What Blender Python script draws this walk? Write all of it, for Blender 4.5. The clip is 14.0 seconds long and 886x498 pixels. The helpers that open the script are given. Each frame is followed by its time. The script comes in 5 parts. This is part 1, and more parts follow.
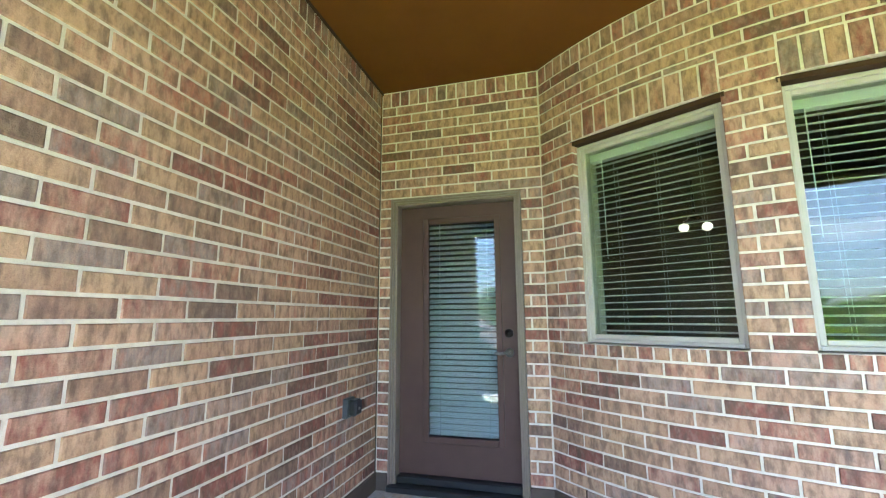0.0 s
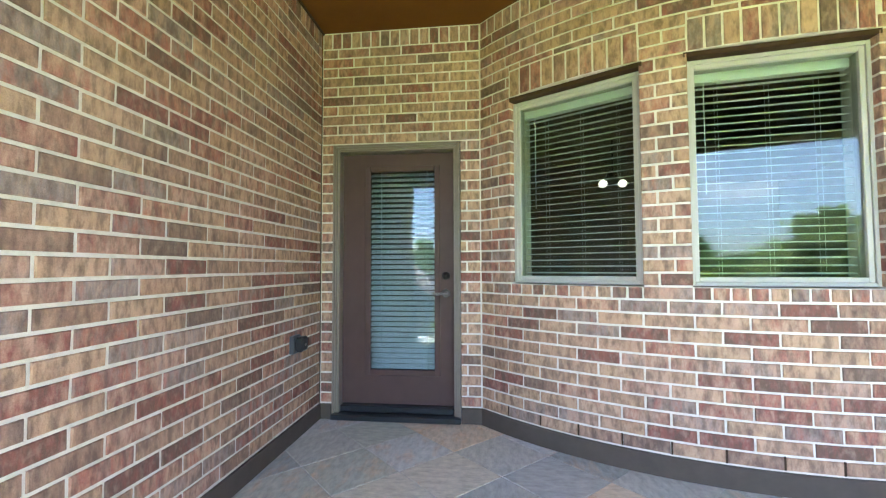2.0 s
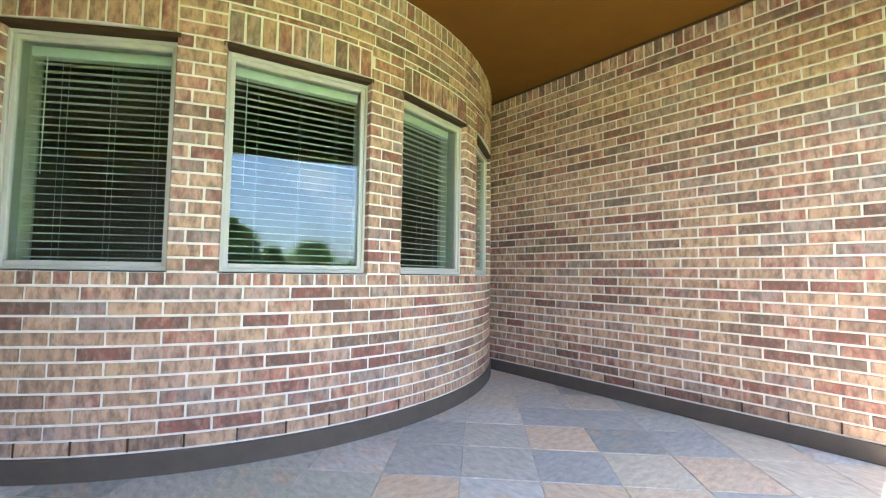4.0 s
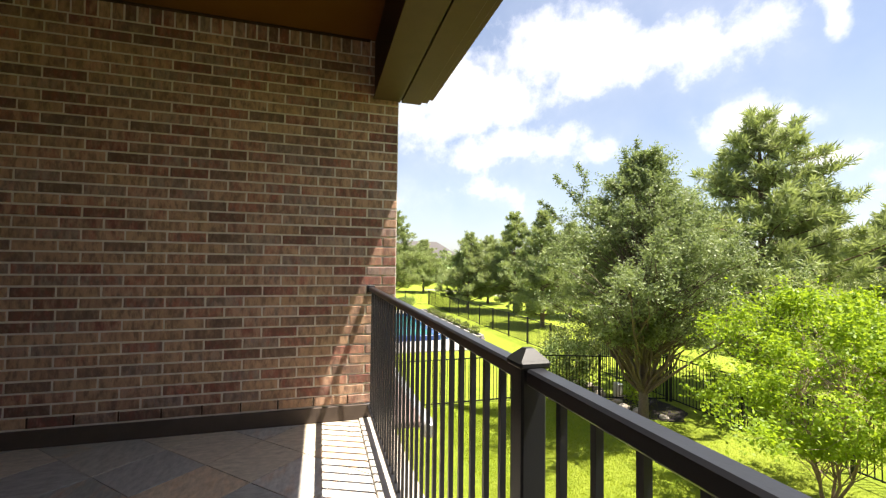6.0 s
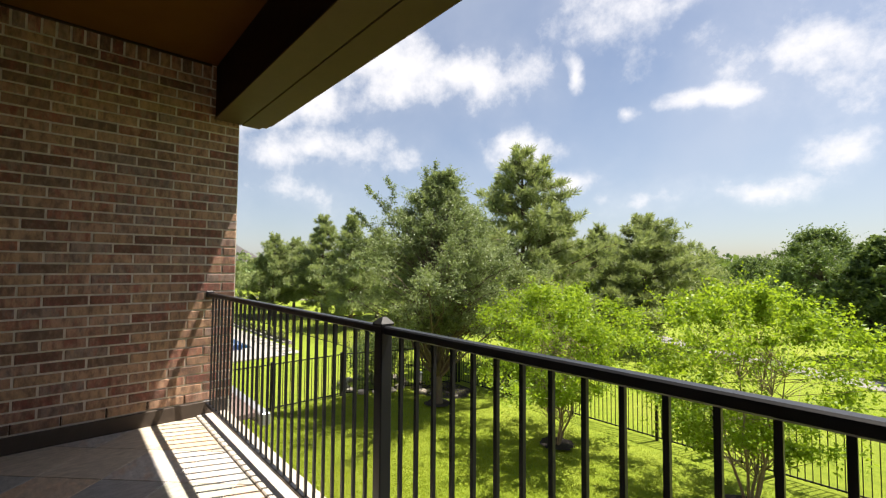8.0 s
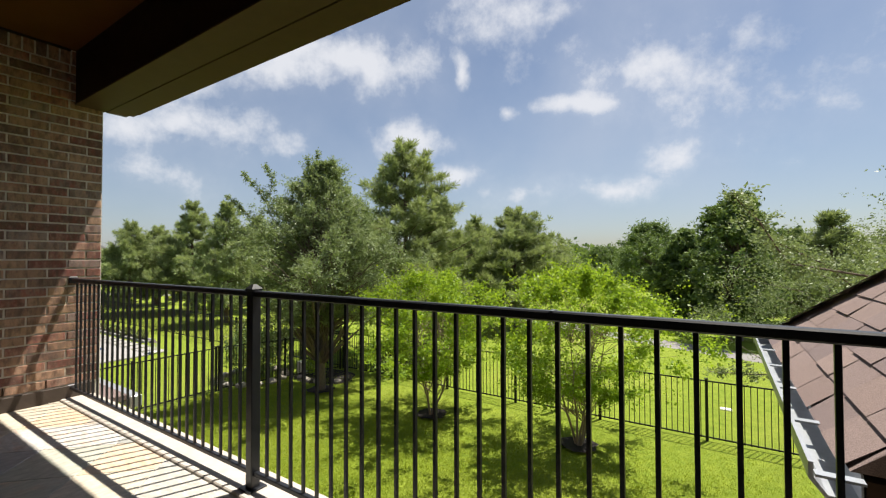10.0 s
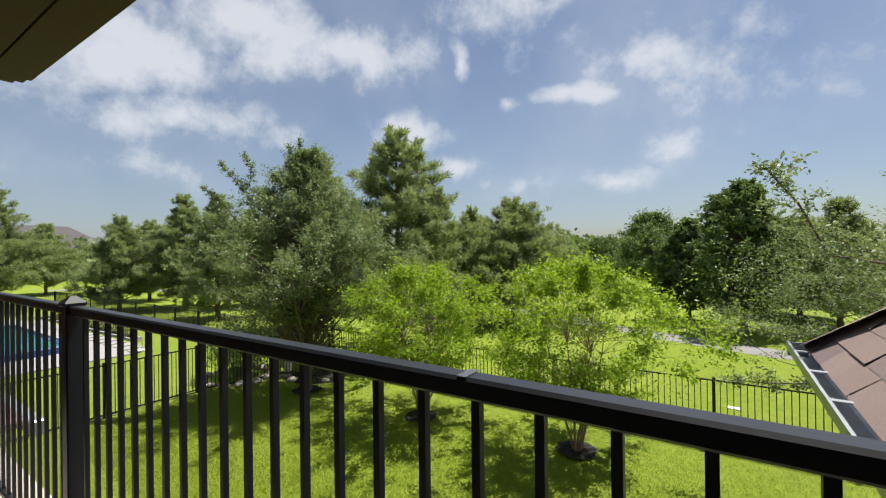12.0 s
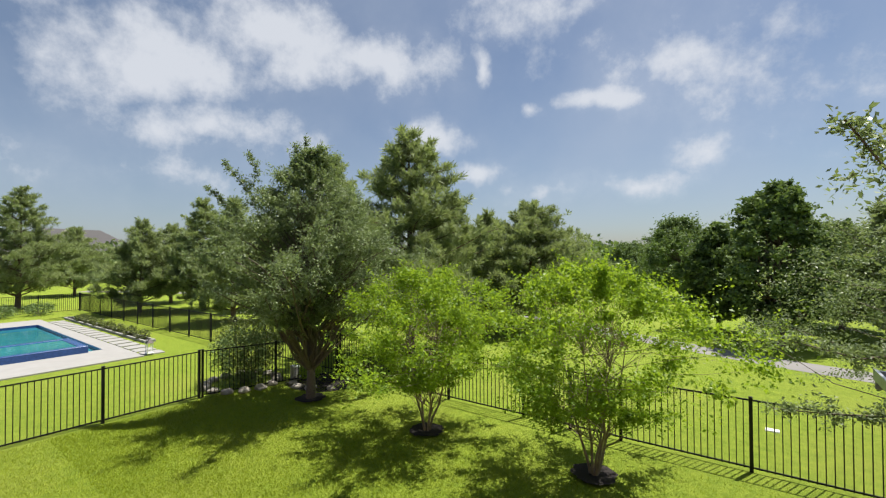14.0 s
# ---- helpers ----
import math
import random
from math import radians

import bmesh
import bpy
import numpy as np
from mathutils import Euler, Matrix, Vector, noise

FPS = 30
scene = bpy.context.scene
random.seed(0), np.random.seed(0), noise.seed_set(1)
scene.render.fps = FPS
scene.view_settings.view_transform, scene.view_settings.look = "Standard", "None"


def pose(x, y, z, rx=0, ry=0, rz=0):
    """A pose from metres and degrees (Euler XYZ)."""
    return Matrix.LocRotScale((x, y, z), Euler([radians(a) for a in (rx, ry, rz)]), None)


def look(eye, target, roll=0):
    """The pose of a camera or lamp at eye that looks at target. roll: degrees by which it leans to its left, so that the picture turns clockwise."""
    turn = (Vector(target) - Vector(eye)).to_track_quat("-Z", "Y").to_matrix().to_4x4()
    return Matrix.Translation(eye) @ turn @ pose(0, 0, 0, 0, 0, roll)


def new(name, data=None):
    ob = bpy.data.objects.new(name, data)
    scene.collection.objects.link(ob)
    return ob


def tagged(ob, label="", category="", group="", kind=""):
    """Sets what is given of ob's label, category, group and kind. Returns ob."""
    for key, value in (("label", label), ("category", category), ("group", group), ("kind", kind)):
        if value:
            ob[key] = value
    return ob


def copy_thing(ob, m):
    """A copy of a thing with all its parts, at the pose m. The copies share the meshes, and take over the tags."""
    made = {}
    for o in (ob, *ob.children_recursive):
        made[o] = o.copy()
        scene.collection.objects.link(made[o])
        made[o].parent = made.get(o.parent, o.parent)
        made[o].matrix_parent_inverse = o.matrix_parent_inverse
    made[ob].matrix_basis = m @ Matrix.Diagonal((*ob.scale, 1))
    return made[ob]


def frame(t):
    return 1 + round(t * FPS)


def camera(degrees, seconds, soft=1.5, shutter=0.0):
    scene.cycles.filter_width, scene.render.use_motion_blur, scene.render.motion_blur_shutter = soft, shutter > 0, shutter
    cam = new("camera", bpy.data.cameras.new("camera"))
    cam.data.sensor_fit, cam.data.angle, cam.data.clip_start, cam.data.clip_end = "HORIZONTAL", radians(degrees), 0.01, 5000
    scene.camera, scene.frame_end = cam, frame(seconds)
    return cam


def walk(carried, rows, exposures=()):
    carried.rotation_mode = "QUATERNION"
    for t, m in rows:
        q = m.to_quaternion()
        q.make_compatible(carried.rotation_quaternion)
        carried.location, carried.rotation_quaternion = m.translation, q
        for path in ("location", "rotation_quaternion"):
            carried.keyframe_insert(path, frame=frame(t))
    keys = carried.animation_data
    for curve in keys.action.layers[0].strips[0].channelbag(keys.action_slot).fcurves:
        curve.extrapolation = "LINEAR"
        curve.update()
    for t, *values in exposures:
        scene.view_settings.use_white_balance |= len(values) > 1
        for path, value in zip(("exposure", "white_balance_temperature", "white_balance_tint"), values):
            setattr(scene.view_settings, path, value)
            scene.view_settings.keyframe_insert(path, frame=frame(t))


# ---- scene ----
cam = camera(92.6, 14.0, soft=1.25)

PATH = [
    (0, (1.337, -2.993, 1.205), (0.812, -1.089, 1.523), -0.3),
    (0.5, (1.307, -3.048, 1.171), (0.803, -1.127, 1.41), -0.3),
    (1, (1.302, -3.119, 1.137), (0.822, -1.186, 1.318), -0.2),
    (1.5, (1.287, -3.17, 1.139), (0.89, -1.215, 1.269), -0.2),
    (2, (1.316, -3.18, 1.153), (1.093, -1.194, 1.241), -0.2),
    (2.5, (1.476, -3.171, 1.141), (1.482, -1.172, 1.205), 0.2),
    (3, (1.557, -3.187, 1.133), (1.941, -1.225, 1.183), 0.5),
    (3.5, (1.718, -3.248, 1.121), (2.537, -1.425, 1.183), 1.0),
    (4, (1.86, -3.302, 1.054), (3.146, -1.774, 1.17), 0.8),
    (4.2, (1.898, -3.337, 1.076), (3.359, -1.975, 1.181), 0.6),
    (6.3, (1.971, -3.087, 1.233), (3.829, -3.822, 1.31), 0.6),
    (6.5, (1.905, -3.041, 1.224), (3.729, -3.858, 1.309), 0.5),
    (7, (1.752, -2.905, 1.227), (3.472, -3.921, 1.318), 0.6),
    (7.5, (1.54, -2.782, 1.246), (3.152, -3.962, 1.336), 0.5),
    (8, (1.309, -2.59, 1.265), (2.798, -3.923, 1.352), 0.4),
    (8.5, (1.111, -2.356, 1.246), (2.476, -3.816, 1.331), 0.4),
    (9, (0.903, -2.211, 1.217), (2.127, -3.79, 1.293), 0.4),
    (9.2, (0.786, -2.144, 1.21), (1.954, -3.766, 1.276), 0.5),
    (11.5, (0.628, -2.757, 1.201), (1.698, -4.446, 1.223), -0.5),
    (12, (0.813, -3.014, 1.213), (1.913, -4.684, 1.218), -0.7),
    (12.3, (0.884, -3.146, 1.247), (1.997, -4.809, 1.243), -0.4),
    (12.5, (0.881, -3.205, 1.244), (1.992, -4.868, 1.256), -0.8),
    (13, (0.757, -3.514, 1.202), (1.89, -5.162, 1.225), -0.7),
    (13.5, (0.82, -3.667, 1.163), (1.961, -5.309, 1.196), -0.5),
    (14, (0.923, -3.759, 1.135), (2.104, -5.373, 1.168), -0.3),
]
walk(cam, [(t, look(eye, target, roll)) for t, eye, target, roll in PATH],
     [(0.0, 4.9, 5500, 9), (4.2, 4.75, 5600, 9), (5.4, 2.8, 6600, 12), (6.3, 1.65, 7000, 14), (7.5, 1.4, 6900, 13), (9.2, 1.1, 6750, 12), (11.3, 0.85, 6350, 10), (14.0, 0.8, 6350, 10)])

# ---- world, sun, exposure ----
SUN = Vector((-0.43, -1.0, 2.7)).normalized()
world = bpy.data.worlds.new("sky")
scene.world = world
world.use_nodes = True
wn, wl = world.node_tree.nodes, world.node_tree.links
for n_ in list(wn):
    wn.remove(n_)


def wmath(op, a, b=None, c=None):
    n = wn.new("ShaderNodeMath")
    n.operation = op
    for i, v in enumerate((a, b, c)):
        if v is None:
            continue
        if isinstance(v, (int, float)):
            n.inputs[i].default_value = v
        else:
            wl.new(v, n.inputs[i])
    return n.outputs[0]


sky = wn.new("ShaderNodeTexSky")
sky.sky_type, sky.sun_disc = "NISHITA", False
sky.sun_elevation = math.asin(SUN.z)
sky.sun_rotation = math.atan2(SUN.x, SUN.y)
sky.air_density, sky.dust_density, sky.ozone_density = 1.0, 1.0, 2.0
wcoord = wn.new("ShaderNodeTexCoord")
wdir = wcoord.outputs["Generated"]
wwarp = wn.new("ShaderNodeTexNoise")
wwarp.inputs["Scale"].default_value, wwarp.inputs["Detail"].default_value = 6.0, 5.0
wl.new(wdir, wwarp.inputs["Vector"])
wsub = wn.new("ShaderNodeVectorMath")
wsub.operation = "MULTIPLY_ADD"
wl.new(wwarp.outputs["Color"], wsub.inputs[0])
wsub.inputs[1].default_value = (0.12, 0.12, 0.08)
wadd = wn.new("ShaderNodeVectorMath")
wadd.operation = "SUBTRACT"
wl.new(wdir, wadd.inputs[0])
wadd.inputs[1].default_value = (0.06, 0.06, 0.04)
wl.new(wadd.outputs[0], wsub.inputs[2])
wpos = wsub.outputs[0]
# cumulus banks: azimuth from +x towards -y, elevation, half width, half height (degrees), weight
CLOUDS = [(20, 20.5, 12, 4.5, 1.0), (25, 15, 13, 3.5, 0.8), (17, 9.5, 13, 2.5, 0.45), (33, 26, 12, 4.5, 1.0), (45, 24.5, 9, 4, 1.0), (59, 24, 1.6, 2.2, 0.8),
          (73.6, 19, 6, 1.5, 0.9), (66, 18.6, 1.8, 1.2, 0.7), (52, 15.3, 5, 2.6, 0.95), (58, 11, 6, 1.8, 0.8), (67, 9, 6, 1.6, 0.7), (79, 8.6, 6, 1.6, 0.8),
          (85, 11.3, 4, 2.2, 0.7), (83, 22, 14, 5, 0.55), (97, 16, 12, 4, 0.5), (66, 30, 8, 3, 0.7), (6, 26, 8, 4, 0.9), (112, 17, 16, 5, 0.6),
          (-14, 18, 14, 6, 0.9), (150, 24, 22, 8, 0.7), (190, 24, 18, 7, 0.8), (235, 30, 20, 8, 0.7), (290, 28, 20, 8, 0.8)]
cover = None
for az, el, hw, hh, wt in CLOUDS:
    a, e = radians(az), radians(el)
    d = Vector((math.cos(a) * math.cos(e), -math.sin(a) * math.cos(e), math.sin(e)))
    m = wn.new("ShaderNodeMapping")
    m.vector_type = "TEXTURE"
    m.inputs["Location"].default_value = d
    m.inputs["Rotation"].default_value = (0, 0, math.atan2(d.y, d.x))
    m.inputs["Scale"].default_value = (0.5, math.tan(radians(hw * 1.25)), math.tan(radians(hh * 1.35)))
    wl.new(wpos, m.inputs["Vector"])
    le = wn.new("ShaderNodeVectorMath")
    le.operation = "LENGTH"
    wl.new(m.outputs[0], le.inputs[0])
    v = wmath("MULTIPLY", wmath("SUBTRACT", 1.0, le.outputs["Value"]), wt)
    cover = v if cover is None else wmath("MAXIMUM", cover, v)
wfine = wn.new("ShaderNodeTexNoise")
wfine.inputs["Scale"].default_value, wfine.inputs["Detail"].default_value, wfine.inputs["Roughness"].default_value = 10.0, 10.0, 0.62
wl.new(wdir, wfine.inputs["Vector"])
wthin = wn.new("ShaderNodeTexNoise")
wthin.inputs["Scale"].default_value, wthin.inputs["Detail"].default_value = 3.0, 6.0
wl.new(wdir, wthin.inputs["Vector"])
dens = wmath("ADD", wmath("MULTIPLY", cover, 1.35), wmath("MULTIPLY", wmath("SUBTRACT", wfine.outputs["Fac"], 0.5), 2.3))
wramp = wn.new("ShaderNodeMapRange")
wramp.interpolation_type = "SMOOTHSTEP"
wramp.inputs["From Min"].default_value, wramp.inputs["From Max"].default_value = -0.1, 1.1
wl.new(dens, wramp.inputs["Value"])
wveil = wn.new("ShaderNodeMapRange")
wveil.inputs["From Min"].default_value, wveil.inputs["From Max"].default_value, wveil.inputs["To Max"].default_value = 0.25, 0.8, 0.5
wl.new(wthin.outputs["Fac"], wveil.inputs["Value"])
call = wmath("MAXIMUM", wmath("MULTIPLY", wramp.outputs["Result"], 0.88), wveil.outputs["Result"])
wmix = wn.new("ShaderNodeMix")
wmix.data_type = "RGBA"
wl.new(call, wmix.inputs["Factor"])
wl.new(sky.outputs[0], wmix.inputs["A"])
wtone = wn.new("ShaderNodeMix")
wtone.data_type = "RGBA"
wl.new(wramp.outputs["Result"], wtone.inputs["Factor"])
wtone.inputs["A"].default_value = (5.6, 6.2, 7.2, 1)
wtone.inputs["B"].default_value = (8.3, 8.5, 8.9, 1)
wl.new(wtone.outputs["Result"], wmix.inputs["B"])
wbg = wn.new("ShaderNodeBackground")
wbg.inputs["Strength"].default_value = 0.052
wl.new(wmix.outputs["Result"], wbg.inputs["Color"])
wout = wn.new("ShaderNodeOutputWorld")
wl.new(wbg.outputs[0], wout.inputs["Surface"])

sun_data = bpy.data.lights.new("sun", "SUN")
sun_data.energy, sun_data.angle, sun_data.color = 5.0, radians(0.6), (1.0, 0.95, 0.86)
sun_ob = new("sun", sun_data)
sun_ob.rotation_euler = (-SUN).to_track_quat("-Z", "Y").to_euler()


# ---- materials ----
class Mat:
    """A small helper round a Principled node tree."""

    def __init__(self, name, rough=0.6, metal=0.0, color=(0.5, 0.5, 0.5), gloss=0.5):
        self.m = bpy.data.materials.new(name)
        self.m.use_nodes = True
        self.nodes, self.links = self.m.node_tree.nodes, self.m.node_tree.links
        self.p = self.nodes["Principled BSDF"]
        self.p.inputs["Roughness"].default_value = rough
        self.p.inputs["Metallic"].default_value = metal
        self.p.inputs["Specular IOR Level"].default_value = gloss
        self.p.inputs["Base Color"].default_value = (*color, 1)

    def put(self, out, name):
        self.links.new(out, self.p.inputs[name])

    def coord(self, scale=(1, 1, 1), kind="Object"):
        c, m = self.nodes.new("ShaderNodeTexCoord"), self.nodes.new("ShaderNodeMapping")
        m.inputs["Scale"].default_value = scale
        self.links.new(c.outputs[kind], m.inputs["Vector"])
        return m.outputs[0]

    def world(self, scale=(1, 1, 1)):
        c, m = self.nodes.new("ShaderNodeNewGeometry"), self.nodes.new("ShaderNodeMapping")
        m.inputs["Scale"].default_value = scale
        self.links.new(c.outputs["Position"], m.inputs["Vector"])
        return m.outputs[0]

    def noise(self, vec, scale, detail=4.0, rough=0.55):
        n = self.nodes.new("ShaderNodeTexNoise")
        n.inputs["Scale"].default_value, n.inputs["Detail"].default_value, n.inputs["Roughness"].default_value = scale, detail, rough
        self.links.new(vec, n.inputs["Vector"])
        return n.outputs["Fac"]

    def ramp(self, fac, stops, mode="LINEAR"):
        r = self.nodes.new("ShaderNodeValToRGB")
        r.color_ramp.interpolation = mode
        while len(r.color_ramp.elements) < len(stops):
            r.color_ramp.elements.new(0.5)
        for e, (at, c) in zip(r.color_ramp.elements, stops):
            e.position, e.color = at, (*c, 1) if len(c) == 3 else c
        self.links.new(fac, r.inputs["Fac"])
        return r.outputs["Color"]

    def mix(self, fac, a, b, blend="MIX"):
        n = self.nodes.new("ShaderNodeMix")
        n.data_type, n.blend_type = "RGBA", blend
        for key, v in (("Factor", fac), ("A", a), ("B", b)):
            if isinstance(v, (int, float)):
                n.inputs[key].default_value = v
            elif isinstance(v, tuple):
                n.inputs[key].default_value = (*v, 1)
            else:
                self.links.new(v, n.inputs[key])
        return n.outputs["Result"]

    def math(self, op, a, b=0.0):
        n = self.nodes.new("ShaderNodeMath")
        n.operation = op
        for i, v in enumerate((a, b)):
            if isinstance(v, (int, float)):
                n.inputs[i].default_value = v
            else:
                self.links.new(v, n.inputs[i])
        return n.outputs[0]

    def rand(self):
        """One random number for each piece, whether an object or an island."""
        o, g = self.nodes.new("ShaderNodeObjectInfo"), self.nodes.new("ShaderNodeNewGeometry")
        return self.math("FRACT", self.math("ADD", o.outputs["Random"], g.outputs["Random Per Island"]))

    def bump(self, height, strength=0.3, distance=0.01):
        b = self.nodes.new("ShaderNodeBump")
        b.inputs["Strength"].default_value, b.inputs["Distance"].default_value = strength, distance
        self.links.new(height, b.inputs["Height"])
        self.links.new(b.outputs[0], self.p.inputs["Normal"])


def brick_material():
    b = Mat("brick", 0.92, gloss=0.08)
    r = b.rand()
    v = b.world((1, 1, 0.38))
    drift = b.math("MULTIPLY", b.math("SUBTRACT", b.noise(v, 16, 4, 0.65), 0.5), 0.4)
    base = b.ramp(b.math("ADD", r, drift), [(0.0, (0.17, 0.115, 0.09)), (0.10, (0.32, 0.19, 0.135)), (0.24, (0.47, 0.305, 0.195)), (0.38, (0.38, 0.23, 0.155)),
                      (0.50, (0.49, 0.315, 0.215)), (0.60, (0.33, 0.135, 0.10)), (0.70, (0.27, 0.21, 0.185)),
                      (0.80, (0.45, 0.275, 0.20)), (0.90, (0.24, 0.095, 0.075)), (1.0, (0.15, 0.09, 0.07))])
    n1 = b.noise(v, 30, 3, 0.6)
    n2 = b.noise(b.world((1, 1, 1)), 210, 3, 0.7)
    smoke = b.ramp(n1, [(0.42, (0, 0, 0)), (0.64, (1, 1, 1))])
    c = b.mix(b.math("MULTIPLY", smoke, 0.7), base, (0.115, 0.078, 0.062))
    pale = b.ramp(b.noise(b.world((1, 1, 0.6)), 33, 4, 0.6), [(0.48, (0, 0, 0)), (0.80, (1, 1, 1))])
    c = b.mix(b.math("MULTIPLY", pale, 0.38), c, (0.52, 0.37, 0.27))
    c = b.mix(0.35, c, b.ramp(n2, [(0.3, (0.35, 0.35, 0.35)), (0.7, (0.75, 0.75, 0.75))]), "OVERLAY")
    b.put(c, "Base Color")
    b.bump(n2, 0.5, 0.004)
    return b.m


def mortar_material():
    b = Mat("mortar", 0.95, gloss=0.05)
    v = b.world()
    c = b.ramp(b.noise(v, 18, 5, 0.6), [(0.3, (0.58, 0.53, 0.46)), (0.7, (0.74, 0.68, 0.60))])
    b.put(c, "Base Color")
    b.bump(b.noise(v, 300, 3), 0.5, 0.003)
    return b.m


def slate_material():
    b = Mat("slate_tile", 0.42)
    r = b.rand()
    base = b.ramp(r, [(0.0, (0.30, 0.30, 0.285)), (0.18, (0.255, 0.265, 0.27)), (0.34, (0.36, 0.335, 0.285)),
                      (0.50, (0.285, 0.295, 0.265)), (0.64, (0.34, 0.345, 0.345)), (0.78, (0.39, 0.325, 0.255)), (0.90, (0.21, 0.225, 0.225))], "CONSTANT")
    v = b.coord((1, 2.2, 1))
    off = b.nodes.new("ShaderNodeVectorMath")
    off.operation = "ADD"
    b.links.new(v, off.inputs[0])
    o = b.nodes.new("ShaderNodeObjectInfo")
    comb = b.nodes.new("ShaderNodeCombineXYZ")
    b.links.new(b.math("MULTIPLY", o.outputs["Random"], 40.0), comb.inputs[0])
    b.links.new(b.math("MULTIPLY", o.outputs["Random"], 77.0), comb.inputs[1])
    b.links.new(comb.outputs[0], off.inputs[1])
    vv = off.outputs[0]
    n1 = b.noise(vv, 4.5, 6, 0.62)
    rust = b.ramp(n1, [(0.50, (0, 0, 0)), (0.68, (1, 1, 1))])
    c = b.mix(b.math("MULTIPLY", rust, b.math("MULTIPLY", b.math("GREATER_THAN", r, 0.55), 0.5)), base, (0.44, 0.29, 0.18))
    veins = b.ramp(b.noise(vv, 13, 8, 0.7), [(0.35, (0.3, 0.3, 0.3)), (0.65, (0.72, 0.72, 0.72))])
    c = b.mix(0.55, c, veins, "OVERLAY")
    c = b.mix(1.0, c, (1.42, 1.34, 1.24), "MULTIPLY")
    b.put(c, "Base Color")
    b.put(b.ramp(b.noise(vv, 9, 4), [(0.3, (0.34, 0.34, 0.34)), (0.7, (0.55, 0.55, 0.55))]), "Roughness")
    b.bump(b.noise(vv, 22, 8, 0.7), 0.35, 0.006)
    return b.m


def plain(name, color, rough=0.6, metal=0.0, vary=0.12, scale=9.0, bump=0.1, grain=160.0, gloss=0.3):
    b = Mat(name, rough, metal, gloss=gloss)
    v = b.world()
    lo, hi = tuple(c * (1 - vary) for c in color), tuple(min(1, c * (1 + vary)) for c in color)
    b.put(b.ramp(b.noise(v, scale, 5, 0.6), [(0.3, lo), (0.7, hi)]), "Base Color")
    b.bump(b.noise(v, grain, 3), bump, 0.002)
    return b.m


def glass_material(name, reflect, tint=(0.86, 0.93, 0.9)):
    m = bpy.data.materials.new(name)
    m.use_nodes = True
    n, l = m.node_tree.nodes, m.node_tree.links
    n.remove(n["Principled BSDF"])
    tr, gl, mx, fr = n.new("ShaderNodeBsdfTransparent"), n.new("ShaderNodeBsdfGlossy"), n.new("ShaderNodeMixShader"), n.new("ShaderNodeLayerWeight")
    tr.inputs["Color"].default_value = (*tint, 1)
    gl.inputs["Roughness"].default_value = 0.0
    gl.inputs["Color"].default_value = (0.93, 0.97, 1.0, 1)
    fr.inputs["Blend"].default_value = 0.5
    pw, ad = n.new("ShaderNodeMath"), n.new("ShaderNodeMath")
    pw.operation, pw.inputs[1].default_value = "POWER", 5.0
    l.new(fr.outputs["Facing"], pw.inputs[0])
    ad.operation, ad.use_clamp = "MULTIPLY_ADD", True
    l.new(pw.outputs[0], ad.inputs[0])
    ad.inputs[1].default_value, ad.inputs[2].default_value = 0.9, reflect
    l.new(ad.outputs[0], mx.inputs[0])
    l.new(tr.outputs[0], mx.inputs[1])
    l.new(gl.outputs[0], mx.inputs[2])
    l.new(mx.outputs[0], n["Material Output"].inputs[0])
    return m


def leaf_material(name, dark, light, through_color, rough=0.5, mixing=0.35):
    b = Mat(name, rough, gloss=0.25)
    r = b.rand()
    big = b.noise(b.world(), 0.9, 3)
    c = b.ramp(b.math("ADD", b.math("MULTIPLY", r, 0.65), b.math("MULTIPLY", big, 0.35)), [(0.1, dark), (0.85, light)])
    b.put(c, "Base Color")
    t = b.nodes.new("ShaderNodeBsdfTranslucent")
    t.inputs["Color"].default_value = (*through_color, 1)
    mx = b.nodes.new("ShaderNodeMixShader")
    mx.inputs[0].default_value = mixing
    b.links.new(b.p.outputs[0], mx.inputs[1])
    b.links.new(t.outputs[0], mx.inputs[2])
    b.links.new(mx.outputs[0], b.nodes["Material Output"].inputs[0])
    return b.m


def grass_material():
    b = Mat("lawn_grass", 0.85)
    b.p.inputs["Specular IOR Level"].default_value = 0.1
    v = b.world()
    n1, n2, n3 = b.noise(v, 0.35, 4), b.noise(v, 5.0, 5, 0.65), b.noise(v, 55.0, 5, 0.75)
    c = b.ramp(n2, [(0.3, (0.14, 0.205, 0.02)), (0.7, (0.235, 0.295, 0.033))])
    c = b.mix(b.ramp(n1, [(0.45, (0, 0, 0)), (0.7, (0.5, 0.5, 0.5))]), c, (0.25, 0.28, 0.045))
    c = b.mix(0.6, c, b.ramp(n3, [(0.3, (0.2, 0.2, 0.2)), (0.7, (0.8, 0.8, 0.8))]), "OVERLAY")
    b.put(c, "Base Color")
    b.bump(n3, 0.9, 0.05)
    return b.m


def shingle_material():
    b = Mat("asphalt_shingle", 0.92)
    v = b.world()
    r = b.rand()
    base = b.ramp(r, [(0.0, (0.17, 0.12, 0.105)), (0.5, (0.215, 0.155, 0.135)), (1.0, (0.15, 0.11, 0.105))])
    c = b.mix(0.6, base, b.ramp(b.noise(v, 260, 2), [(0.35, (0.25, 0.25, 0.25)), (0.65, (0.75, 0.75, 0.75))]), "OVERLAY")
    b.put(c, "Base Color")
    b.bump(b.noise(v, 260, 2), 0.6, 0.004)
    return b.m


